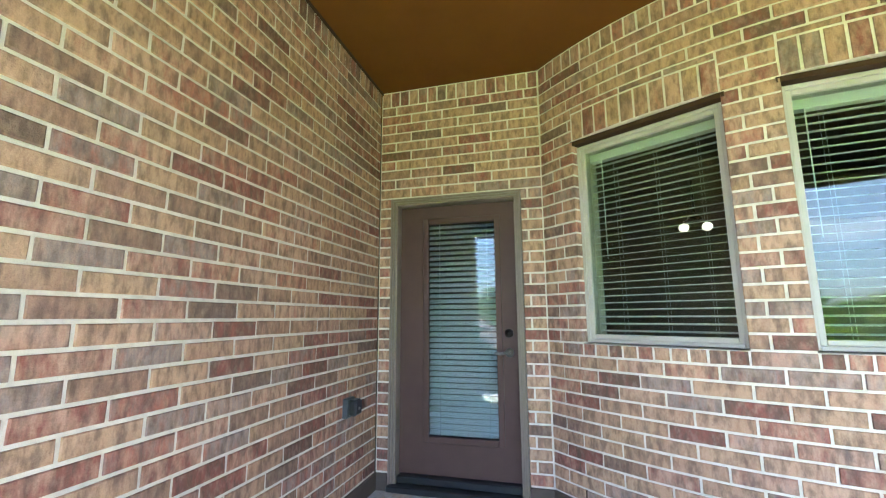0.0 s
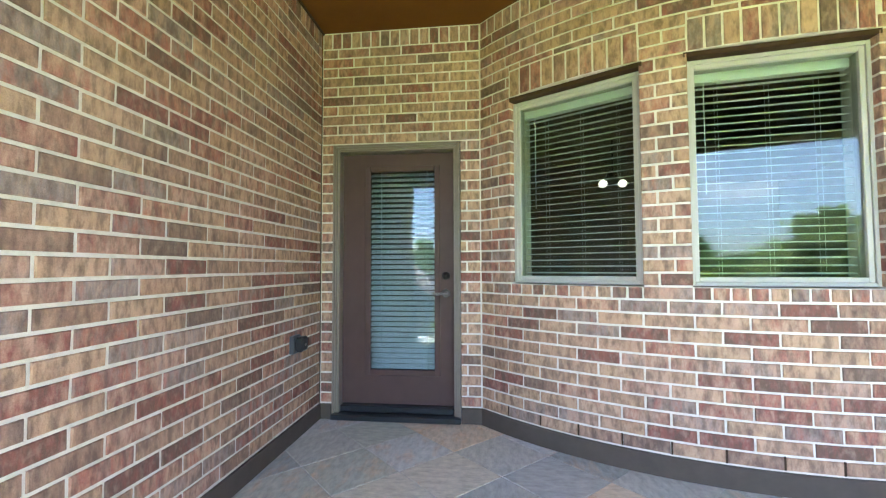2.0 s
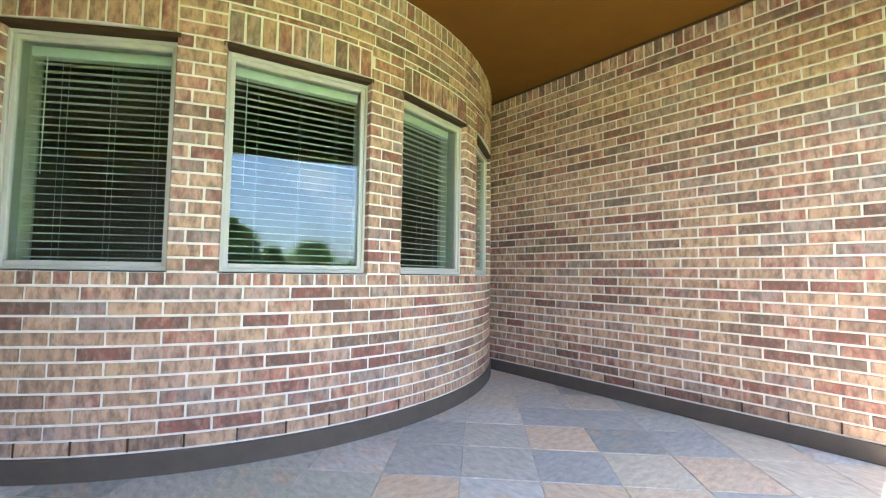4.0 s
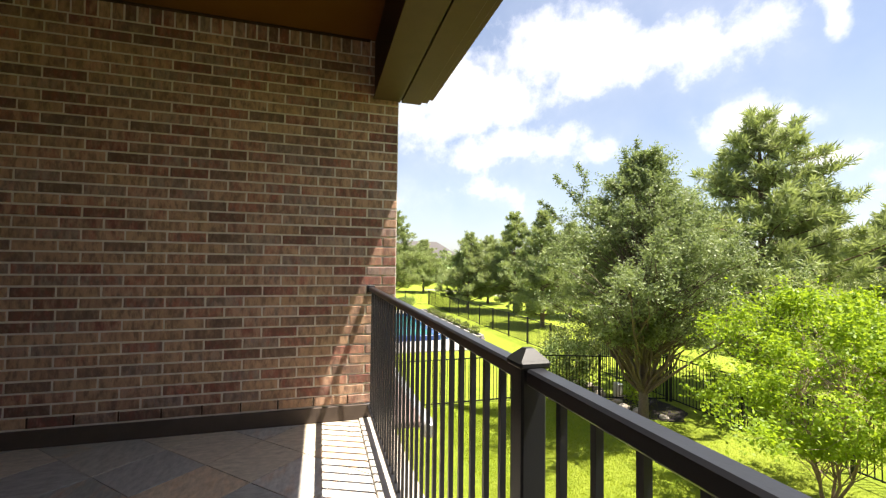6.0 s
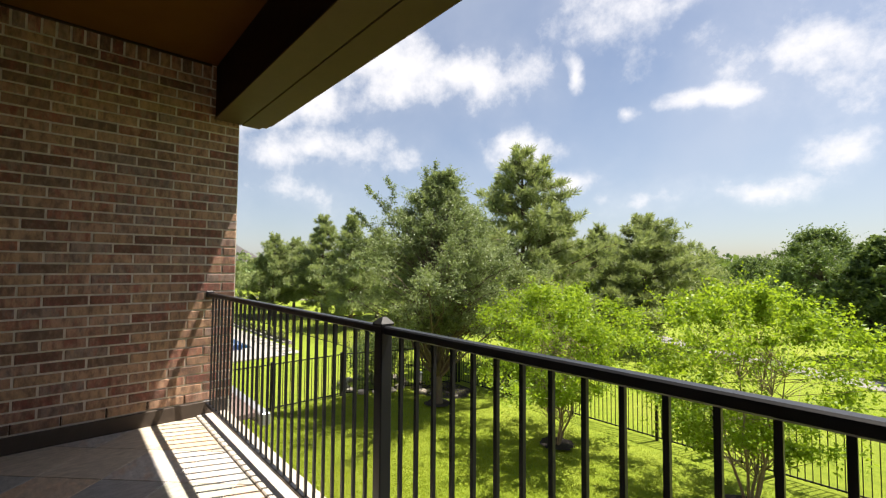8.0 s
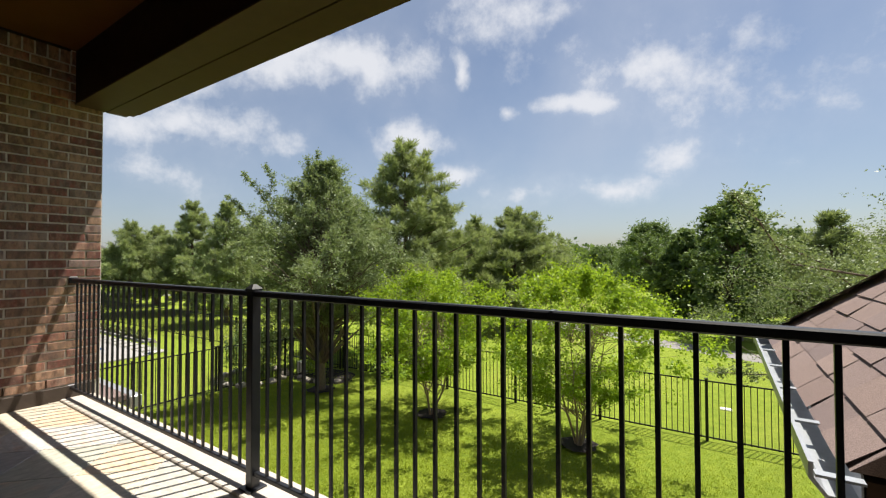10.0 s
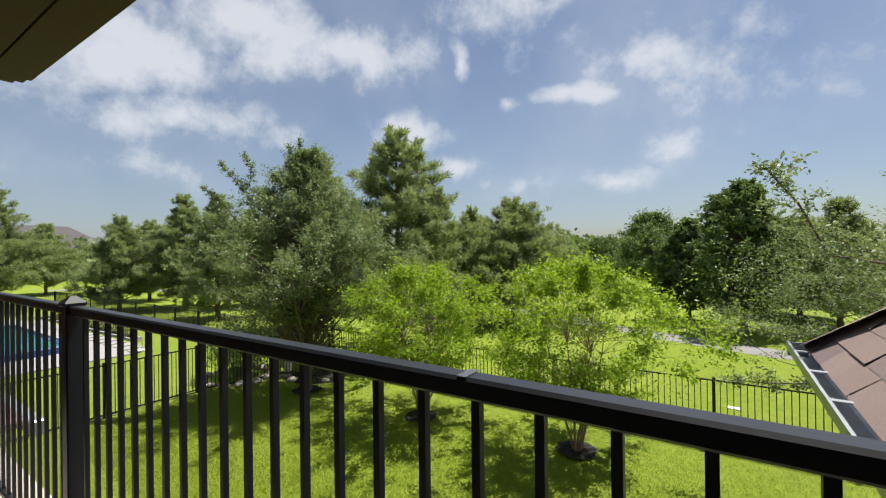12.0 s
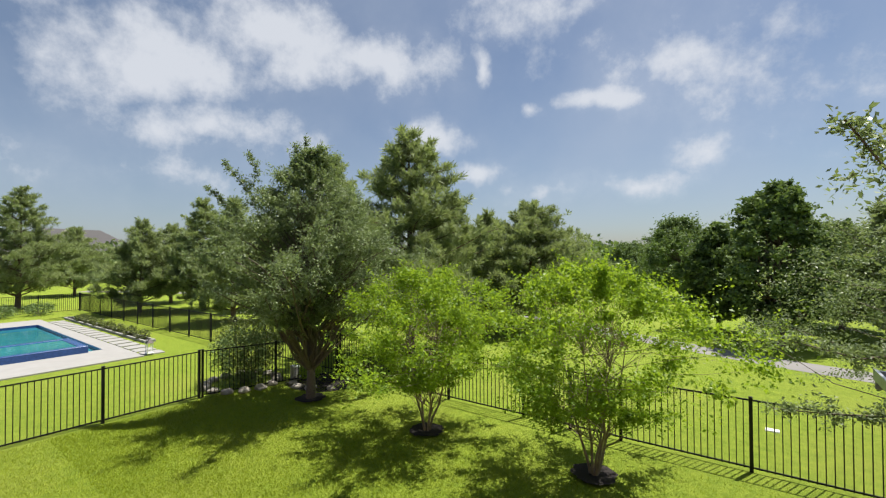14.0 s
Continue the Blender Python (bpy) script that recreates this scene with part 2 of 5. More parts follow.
def water_material():
    b = Mat("pool_water", 0.03, 0, (0.03, 0.33, 0.42))
    b.p.inputs["IOR"].default_value = 1.33
    v = b.world()
    b.put(b.ramp(b.noise(v, 0.35, 3), [(0.3, (0.02, 0.14, 0.18)), (0.7, (0.035, 0.21, 0.23))]), "Base Color")
    b.bump(b.noise(v, 4.0, 3), 0.12, 0.02)
    return b.m


BRICK, MORTAR, SLATE = brick_material(), mortar_material(), slate_material()
GROUT = plain("grout", (0.42, 0.41, 0.38), 0.9)
CEIL = plain("brown_ceiling_paint", (0.118, 0.048, 0.010), 0.8, vary=0.08, scale=3, gloss=0.06)
SOFFIT = plain("taupe_soffit_paint", (0.085, 0.053, 0.031), 0.6, vary=0.06, gloss=0.12)
TRIMDARK = plain("dark_brown_paint", (0.05, 0.029, 0.018), 0.65, gloss=0.08)
BASE = plain("brown_baseboard_paint", (0.084, 0.066, 0.054), 0.6, vary=0.1, gloss=0.12)
DOORPAINT = plain("brown_door_paint", (0.082, 0.05, 0.044), 0.5, vary=0.05, bump=0.03, gloss=0.15)
CASING = plain("taupe_casing_paint", (0.20, 0.165, 0.135), 0.42, vary=0.05, bump=0.03)
BRONZE = plain("dark_bronze", (0.035, 0.03, 0.028), 0.35, 0.8)
NICKEL = plain("satin_nickel", (0.27, 0.26, 0.25), 0.3, 0.9)
VINYL = plain("almond_vinyl_frame", (0.42, 0.395, 0.355), 0.4, vary=0.03, bump=0.02)
BLIND = plain("white_blind_slat", (0.84, 0.85, 0.82), 0.45, vary=0.03, bump=0.02)
GREYBOX = plain("grey_plastic", (0.07, 0.08, 0.09), 0.4)
BLACKMETAL = plain("black_powder_coat", (0.010, 0.011, 0.014), 0.38, 0.0, vary=0.15, bump=0.08, gloss=0.5)
FENCEMETAL = plain("black_fence_coat", (0.012, 0.013, 0.013), 0.5, 0.2)
CONCRETE = plain("curb_concrete", (0.43, 0.39, 0.34), 0.85, vary=0.14, bump=0.3)
GLASS = glass_material("window_glass", 0.035, (0.80, 0.85, 0.81))
DOORGLASS = glass_material("door_glass", 0.02, (0.86, 0.89, 0.9))
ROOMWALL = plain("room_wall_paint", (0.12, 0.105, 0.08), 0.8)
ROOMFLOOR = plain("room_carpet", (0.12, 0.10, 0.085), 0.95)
GRASS, SHINGLE, WATER = grass_material(), shingle_material(), water_material()
GUTTER = plain("gutter_metal", (0.20, 0.185, 0.17), 0.45, 0.2)
GUTTERIN = plain("gutter_inside", (0.42, 0.44, 0.46), 0.35, 0.6)
BARK = plain("bark", (0.14, 0.11, 0.09), 0.9, vary=0.3, scale=25, bump=0.8, grain=70)
PALEBARK = plain("pale_bark", (0.26, 0.20, 0.15), 0.85, vary=0.25, scale=20, bump=0.4)
PINEBARK = plain("pine_bark", (0.13, 0.09, 0.07), 0.95, vary=0.3, scale=15, bump=0.9, grain=40)
MULCH = plain("dark_mulch", (0.022, 0.018, 0.016), 0.95, vary=0.5, scale=40, bump=1.0, grain=90)
OAKLEAF = leaf_material("oak_leaf", (0.08, 0.115, 0.048), (0.325, 0.385, 0.195), (0.23, 0.30, 0.085), 0.45, 0.35)
CREPELEAF = leaf_material("crepe_leaf", (0.10, 0.19, 0.016), (0.29, 0.40, 0.05), (0.33, 0.46, 0.025), 0.45, 0.5)
NEEDLE = leaf_material("pine_needle", (0.145, 0.195, 0.09), (0.37, 0.42, 0.20), (0.28, 0.34, 0.10), 0.5, 0.4)
DARKLEAF = leaf_material("dark_leaf", (0.08, 0.135, 0.05), (0.20, 0.275, 0.10), (0.15, 0.21, 0.04), 0.55, 0.3)
SHRUBLEAF = leaf_material("shrub_leaf", (0.06, 0.09, 0.03), (0.20, 0.22, 0.07), (0.14, 0.18, 0.03), 0.5, 0.3)
POOLDECK = plain("pale_pool_deck", (0.29, 0.28, 0.265), 0.8, vary=0.06, scale=2)
POOLTILE = plain("blue_pool_tile", (0.03, 0.075, 0.22), 0.25, vary=0.25, scale=14)
STONE = plain("garden_stone", (0.36, 0.32, 0.27), 0.9, vary=0.25, scale=12, bump=0.7, grain=50)
PATHMAT = plain("cart_path_concrete", (0.20, 0.19, 0.18), 0.9, vary=0.12, scale=1)
WHITE = plain("white_plastic", (0.78, 0.78, 0.76), 0.5)
FARWALL = plain("far_house_wall", (0.14, 0.11, 0.09), 0.85)
FARROOF = plain("far_house_roof", (0.085, 0.08, 0.08), 0.9)


# ---- mesh helpers ----
def link(name, bm, mat, parent=None, smooth=False):
    me = bpy.data.meshes.new(name)
    bm.normal_update()
    bm.to_mesh(me)
    bm.free()
    me.materials.append(mat)
    if smooth:
        me.shade_smooth()
    ob = new(name, me)
    ob.parent = parent
    return ob


def part(name, bm, mat, parent, label="", smooth=False):
    return tagged(link(name, bm, mat, parent, smooth), label)


def empty(name, m, label, category, group="", kind=""):
    ob = new(name)
    ob.matrix_basis = m
    return tagged(ob, label, category, group, kind)


def add_box(bm, lo, hi, bevel=0.0, m=None):
    c = [(a + b) / 2 for a, b in zip(lo, hi)]
    s = [b - a for a, b in zip(lo, hi)]
    mat = Matrix.Translation(c) @ Matrix.Diagonal((*s, 1))
    got = bmesh.ops.create_cube(bm, size=1.0, matrix=mat)
    verts = got["verts"]
    if bevel:
        edges = {e for v in verts for e in v.link_edges}
        res = bmesh.ops.bevel(bm, geom=list(edges), offset=bevel, segments=1, affect="EDGES", profile=0.5)
        verts = list({v for f in res["faces"] for v in f.verts} | {v for v in verts if v.is_valid})
    if m is not None:
        bmesh.ops.transform(bm, matrix=m, verts=verts)
    return verts


def box(lo, hi, bevel=0.0):
    bm = bmesh.new()
    add_box(bm, lo, hi, bevel)
    return bm


def boxes(items, bevel=0.0):
    bm = bmesh.new()
    for lo, hi in items:
        add_box(bm, lo, hi, bevel)
    return bm


def cyl(bm, a, b, r0, r1, seg=10, cap=True):
    a, b = Vector(a), Vector(b)
    d = b - a
    m = Matrix.Translation((a + b) / 2) @ d.to_track_quat("Z", "Y").to_matrix().to_4x4()
    bmesh.ops.create_cone(bm, cap_ends=cap, segments=seg, radius1=r0, radius2=r1, depth=d.length, matrix=m)


def raw(name, verts, faces, mat, parent=None, smooth=False):
    me = bpy.data.meshes.new(name)
    me.from_pydata(verts, [], faces)
    me.materials.append(mat)
    if smooth:
        me.shade_smooth()
    ob = new(name, me)
    ob.parent = parent
    return ob


def prism(poly, z0, z1):
    """A closed prism over a plan polygon (counter-clockwise)."""
    bm = bmesh.new()
    lo = [bm.verts.new((x, y, z0)) for x, y in poly]
    hi = [bm.verts.new((x, y, z1)) for x, y in poly]
    bm.faces.new(hi)
    bm.faces.new(lo[::-1])
    n = len(poly)
    for i in range(n):
        bm.faces.new((lo[i], lo[(i + 1) % n], hi[(i + 1) % n], hi[i]))
    return bm


# ---- brickwork ----
COURSE, PITCH, JOINT, Z0, TOP = 0.077, 0.2535, 0.0135, 0.12, 3.025
SOLDIER_Z = Z0 + 36 * COURSE
rng = random.Random(5)


def brick_mesh_data(w, h, depth=0.09, jit=0.0018):
    """Verts and faces of one brick, front at y = 0 looking to -y, with worn arrises."""
    hw, hh, b = w / 2, h / 2, 0.0035
    def ring(ix, y, j):
        return [(sx * (hw - ix) + rng.uniform(-j, j), y + rng.uniform(0, j), sz * (hh - ix) + rng.uniform(-j, j))
                for sx, sz in ((-1, -1), (1, -1), (1, 1), (-1, 1))]
    v = ring(b, 0.0, jit) + ring(0.0, b, jit * 0.6) + ring(0.0, depth, 0.0)
    f = [(0, 1, 2, 3)]
    for k in (0, 4):
        for i in range(4):
            j = (i + 1) % 4
            f.append((k + i, k + 4 + i, k + 4 + j, k + j))
    return v, f


def make_mesh(name, v, f, mat):
    me = bpy.data.meshes.new(name)
    me.from_pydata(v, [], f)
    me.materials.append(mat)
    return me


FULL = [make_mesh("brick", *brick_mesh_data(PITCH - JOINT, COURSE - JOINT), BRICK) for _ in range(10)]
FULLV = [brick_mesh_data(PITCH - JOINT, COURSE - JOINT) for _ in range(10)]


class Flat:
    """A flat wall face: u runs to the right as one looks at it."""

    def __init__(self, origin, udir):
        self.o, self.u = Vector(origin), Vector(udir)
        self.n = self.u.cross(Vector((0, 0, 1)))

    def at(self, u, z, depth=0.0):
        return self.o + self.u * u - self.n * depth + Vector((0, 0, z))

    def place(self, u, z):
        m = Matrix((self.u, -self.n, (0, 0, 1))).transposed().to_4x4()
        m.translation = self.at(u, z)
        return m

    def cuts(self, u0, u1):
        return [u0, u1]


class Bow:
    """The curved face: u is the arc length from the middle."""

    def __init__(self, centre, radius):
        self.c, self.r = Vector((*centre, 0)), radius

    def dirs(self, u):
        a = u / self.r
        return Vector((math.sin(a), -math.cos(a), 0)), Vector((math.cos(a), math.sin(a), 0))

    def at(self, u, z, depth=0.0):
        return self.c + self.dirs(u)[0] * (self.r - depth) + Vector((0, 0, z))

    def place(self, u, z):
        n, t = self.dirs(u)
        m = Matrix((t, -n, (0, 0, 1))).transposed().to_4x4()
        m.translation = self.at(u, z)
        return m

    def cuts(self, u0, u1):
        k = max(1, math.ceil((u1 - u0) / 0.12))
        return [u0 + (u1 - u0) * i / k for i in range(k + 1)]


def wall_body(name, face, u0, u1, z0, z1, holes, thick=0.25, skin=0.008):
    """The mortar-faced wall behind the bricks, with its openings cut through."""
    us = sorted({round(u, 5) for h in holes for u in h[:2]} | {u0, u1})
    zs = sorted({round(z, 5) for h in holes for z in h[2:]} | {z0, z1})
    cols = []
    for a, b in zip(us, us[1:]):
        c = face.cuts(a, b)
        cols += list(zip(c, c[1:]))
    rows = list(zip(zs, zs[1:]))
    def solid(i, j):
        if not (0 <= i < len(cols) and 0 <= j < len(rows)):
            return False
        u, z = sum(cols[i]) / 2, sum(rows[j]) / 2
        return not any(h[0] < u < h[1] and h[2] < z < h[3] for h in holes)
    bm = bmesh.new()
    cache = {}
    def vert(u, z, d):
        key = (round(u, 5), round(z, 5), d)
        if key not in cache:
            cache[key] = bm.verts.new(face.at(u, z, d))
        return cache[key]
    for i, (a, b) in enumerate(cols):
        for j, (c, d) in enumerate(rows):
            if not solid(i, j):
                continue
            f, k = skin, thick
            quads = [((a, c, f), (b, c, f), (b, d, f), (a, d, f)), ((b, c, k), (a, c, k), (a, d, k), (b, d, k))]
            if not solid(i - 1, j):
                quads.append(((a, c, k), (a, c, f), (a, d, f), (a, d, k)))
            if not solid(i + 1, j):
                quads.append(((b, c, f), (b, c, k), (b, d, k), (b, d, f)))
            if not solid(i, j - 1):
                quads.append(((a, c, k), (b, c, k), (b, c, f), (a, c, f)))
            if not solid(i, j + 1):
                quads.append(((a, d, f), (b, d, f), (b, d, k), (a, d, k)))
            for q in quads:
                bm.faces.new([vert(*p) for p in q])
    ob = link(name, bm, MORTAR)
    return tagged(ob, "brown and red mottled brick wall with pale mortar", "wall", kind="structure")


def lay_bricks(wall, face, u0, u1, holes, specials, near, seed, shift=0.0, piers=()):
    """Courses of stretchers from the baseboard to the top soldier course. holes: openings that cut bricks;
    specials: (u0, u1, z0, z1, pitch) fields of upright bricks; near: the part of the wall whose bricks are objects."""
    r = random.Random(seed)
    todo = []
    def field(a, b, c, d):
        """What is left of a brick cut by openings and upright courses."""
        pieces = [(a, b, c, d)]
        for h in list(holes) + list(specials) + list(piers):
            gap = JOINT / 2 if len(h) > 4 else 0.0
            out = []
            for p in pieces:
                if p[1] <= h[0] or p[0] >= h[1] or p[3] <= h[2] or p[2] >= h[3]:
                    out.append(p)
                    continue
                if h[0] - p[0] > 0.014:
                    out.append((p[0], h[0] - gap, p[2], p[3]))
                if p[1] - h[1] > 0.014:
                    out.append((h[1] + gap, p[1], p[2], p[3]))
                p = (max(p[0], h[0]), min(p[1], h[1]), p[2], p[3])
                if h[2] - p[2] > 0.03:
                    out.append((p[0], p[1], p[2], h[2]))
                if p[3] - h[3] > 0.03:
                    out.append((p[0], p[1], h[3] + JOINT / 2, p[3]))
            pieces = out
        return [p for p in pieces if p[1] - p[0] > 0.014 and p[3] - p[2] > 0.025]
    k = 0
    while Z0 + k * COURSE < SOLDIER_Z - 0.01:
        c = Z0 + k * COURSE
        u = u0 - PITCH * (0.5 if k % 2 else 0.0) - shift
        while u < u1:
            a, b = max(u, u0) + JOINT / 2, min(u + PITCH, u1) - JOINT / 2
            if b - a > 0.014:
                todo += [(p, 1) for p in field(a, b, c + JOINT / 2, c + COURSE - JOINT / 2)]
            u += PITCH
        k += 1
    for s0, s1, c, d, pitch in list(specials) + [(u0, u1, SOLDIER_Z, TOP - 0.004, COURSE)]:
        n = max(1, round((s1 - s0) / pitch))
        for i in range(n):
            a, b = s0 + (s1 - s0) * i / n, s0 + (s1 - s0) * (i + 1) / n
            todo.append(((a + JOINT / 2, b - JOINT / 2, c + JOINT / 2, d - JOINT / 2), 0))
    for a, b, c0, c1, share in piers:
        for k in range(round((c1 - c0) / COURSE)):
            c = c0 + k * COURSE
            cut = a + (b - a) * (share if k % 2 else 1 - share)
            for p, q in ((a + 0.001, cut - JOINT / 2), (cut + JOINT / 2, b - 0.001)):
                todo.append(((p, q, c + JOINT / 2, c + COURSE - JOINT / 2), 1))
    single, verts, faces = 0, [], []
    for (a, b, c, d), _ in todo:
        w, h, u, z = b - a, d - c, (a + b) / 2, (c + d) / 2
        m = face.place(u, z) @ Matrix.Translation((0, r.uniform(-0.0015, 0.0015), 0)) @ Matrix.Rotation(r.gauss(0, 0.003), 4, "Y")
        full = abs(w - PITCH + JOINT) < 0.002 and abs(h - COURSE + JOINT) < 0.002
        if single < 270 and near[0] < u < near[1] and near[2] < z < near[3]:
            single += 1
            me = FULL[r.randrange(10)] if full else make_mesh("brick", *brick_mesh_data(w, h), BRICK)
            ob = new("brick", me)
            ob.parent = wall
            ob.matrix_basis = m
        else:
            v, f = FULLV[r.randrange(10)] if full else brick_mesh_data(w, h)
            k0 = len(verts)
            verts += [tuple(m @ Vector(p)) for p in v]
            faces += [tuple(i + k0 for i in q) for q in f]
    if verts:
        tagged(raw("brick_courses", verts, faces, BRICK, wall), "mottled brown brick courses", kind="stuff")

# ---- the balcony: walls, floor, ceiling ----
LX, RX, RAIL_Y, END_Y = 0.0, 5.376, -3.54, -3.74
BOW = Bow((3.29, 1.968), 2.838)
DOOR_HOLE = (0.095, 1.092, -0.2, 2.115)
left_face = Flat((LX, END_Y, 0), (0, 1, 0))
door_face = Flat((LX, 0, 0), (1, 0, 0))
right_face = Flat((RX, 0.3, 0), (0, -1, 0))
LEN_L, LEN_R = -END_Y, 0.3 - END_Y
DOOR_END = BOW.c.x - math.sqrt(BOW.r ** 2 - BOW.c.y ** 2)
deg = lambda a: radians(a) * BOW.r
SILL, HEAD = Z0 + 12 * COURSE, Z0 + 29 * COURSE
WIN = [(-40.3, -23.0), (-18.0, -0.5), (5.0, 21.2), (26.2, 42.6)]
bow_holes = [(deg(a), deg(b), SILL, HEAD) for a, b in WIN]
bow_specials = [(deg(a), deg(b), HEAD, HEAD + 0.1885, 0.083) for a, b in WIN]
bow_specials += [(deg(a), deg(b), SILL - COURSE, SILL, 0.087) for a, b in WIN]
PIERS = [(deg(p[1]), deg(q[0]), Z0 + 12 * COURSE, Z0 + 29 * COURSE, 0.66) for p, q in zip(WIN, WIN[1:])]
BOW0, BOW1 = -math.asin((BOW.c.x - DOOR_END) / BOW.r) * BOW.r, math.asin((RX - BOW.c.x) / BOW.r) * BOW.r
PIERS += [(BOW0, deg(WIN[0][0]), Z0 + 12 * COURSE, Z0 + 29 * COURSE, 0.62), (deg(WIN[-1][1]), BOW1, Z0 + 12 * COURSE, Z0 + 29 * COURSE, 0.62)]

wall_left = wall_body("wall_left", left_face, 0.0, LEN_L, -0.25, TOP, [])
wall_door = wall_body("wall_door", door_face, 0.0, DOOR_END + 0.06, -0.25, TOP, [(0.091, 1.096, -0.25, 2.119)])
wall_bow = wall_body("wall_bow", BOW, BOW0, BOW1, -0.25, TOP, [(a - 0.004, b + 0.004, c - 0.004, d + 0.004) for a, b, c, d in bow_holes])
wall_right = wall_body("wall_right", right_face, 0.0, LEN_R, -0.25, TOP, [], thick=0.3)
# the narrow outer ends of the side walls, faced in brick as well
end_face = Flat((RX + 0.03, END_Y + 0.004, 0), (1, 0, 0))
wall_right_end = wall_body("wall_right_end", end_face, 0.0, 0.6, -3.15, TOP, [], thick=0.2)

FLOOR_POLY = [(LX - 0.1, -3.46), (RX + 0.1, -3.46), (RX + 0.1, 0.45), (LX - 0.1, 0.45)]
floor = tagged(link("floor", prism(FLOOR_POLY, -0.2, -0.0045), GROUT), "slate-look tiled balcony floor laid on the diagonal", "floor", kind="structure")
ceiling = tagged(link("ceiling", box((LX - 0.3, -3.6, TOP), (RX + 0.5, 0.5, TOP + 0.12)), CEIL), "dark brown painted balcony ceiling", "ceiling", kind="structure")
ceil_trim = bmesh.new()
add_box(ceil_trim, (LX + 0.001, -3.5, TOP - 0.022), (LX + 0.016, 0, TOP - 0.001), 0.004)
add_box(ceil_trim, (RX - 0.016, -3.5, TOP - 0.022), (RX - 0.001, 0.2, TOP - 0.001), 0.004)
tagged(link("trim", ceil_trim, TRIMDARK), "thin dark brown ceiling trim", "trim", kind="structure")

# beam along the open side, its soffit and the eave outside it
beam = tagged(link("beam", box((LX - 0.3, -3.76, 2.565), (RX + 0.02, -3.54, 3.13)), TRIMDARK), "dark brown boxed beam over the open side", "beam", kind="structure")
sof = bmesh.new()
add_box(sof, (LX - 0.6, -3.755, 2.548), (RX + 0.02, -3.532, 2.563), 0.003)
tagged(link("beam_soffit", sof, SOFFIT), "taupe painted beam underside", "trim", kind="structure")
eave = bmesh.new()
add_box(eave, (LX - 0.6, -3.93, 2.552), (RX + 0.03, -3.766, 2.60), 0.004)
add_box(eave, (LX - 0.6, -3.99, 2.572), (RX + 0.03, -3.932, 2.72), 0.004)
add_box(eave, (LX - 0.6, -4.04, 2.60), (RX + 0.03, -3.992, 2.74), 0.01)
tagged(link("eave_trim", eave, SOFFIT), "taupe eave soffit, fascia and gutter edge", "trim", kind="structure")
roofbm = bmesh.new()
add_box(roofbm, (LX - 7, -3.765, 3.14), (RX + 8, 9, 3.5))
add_box(roofbm, (LX - 7, -4.06, 2.745), (RX + 0.03, -3.77, 3.135))
tagged(link("roof", roofbm, SHINGLE), "brown shingled main roof over the balcony", "roof", kind="structure")

# floor edge under the railing
curb = tagged(link("curb", box((LX, -3.70, -0.25), (RX, -3.462, 0.012), 0.006), CONCRETE), "pale concrete edge under the balcony railing", "curb", kind="structure")

# baseboards
bb = bmesh.new()
add_box(bb, (LX - 0.005, -3.70, 0.0), (LX + 0.014, 0.0, 0.115), 0.003)
add_box(bb, (LX + 0.014, -0.014, 0.0), (0.094, 0.004, 0.115), 0.003)
add_box(bb, (1.093, -0.014, 0.0), (DOOR_END + 0.012, 0.004, 0.115), 0.003)
add_box(bb, (RX - 0.014, -3.70, 0.0), (RX + 0.005, 0.2, 0.115), 0.003)
us = np.linspace(BOW0 + 0.012, BOW1, 60)
prev = None
for u in us:
    q = [bb.verts.new(BOW.at(u, z, d)) for z, d in ((0.0, -0.014), (0.109, -0.014), (0.115, -0.009), (0.115, 0.02))]
    if prev:
        for i in range(3):
            bb.faces.new((prev[i], q[i], q[i + 1], prev[i + 1]))
    prev = q
tagged(link("baseboard", bb, BASE), "dark brown painted baseboard along the brick", "baseboard", kind="structure")

# lintels over the openings
lint = bmesh.new()
add_box(lint, (0.06, 0.004, 2.108), (1.125, 0.1, 2.1165))
tagged(link("lintel", lint, TRIMDARK), "brown steel lintel over the door", "lintel", kind="structure")

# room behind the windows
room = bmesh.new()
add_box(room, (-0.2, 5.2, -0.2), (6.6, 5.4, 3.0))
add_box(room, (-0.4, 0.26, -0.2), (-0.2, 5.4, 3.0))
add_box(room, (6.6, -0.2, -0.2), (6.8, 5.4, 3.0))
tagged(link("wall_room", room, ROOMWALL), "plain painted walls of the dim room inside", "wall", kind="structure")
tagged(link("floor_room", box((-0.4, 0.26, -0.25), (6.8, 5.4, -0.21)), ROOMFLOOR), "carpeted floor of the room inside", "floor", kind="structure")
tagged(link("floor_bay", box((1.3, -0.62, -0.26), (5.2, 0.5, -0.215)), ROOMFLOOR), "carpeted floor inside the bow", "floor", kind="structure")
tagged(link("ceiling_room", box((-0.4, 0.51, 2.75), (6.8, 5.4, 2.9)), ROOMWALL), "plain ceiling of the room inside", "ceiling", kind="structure")


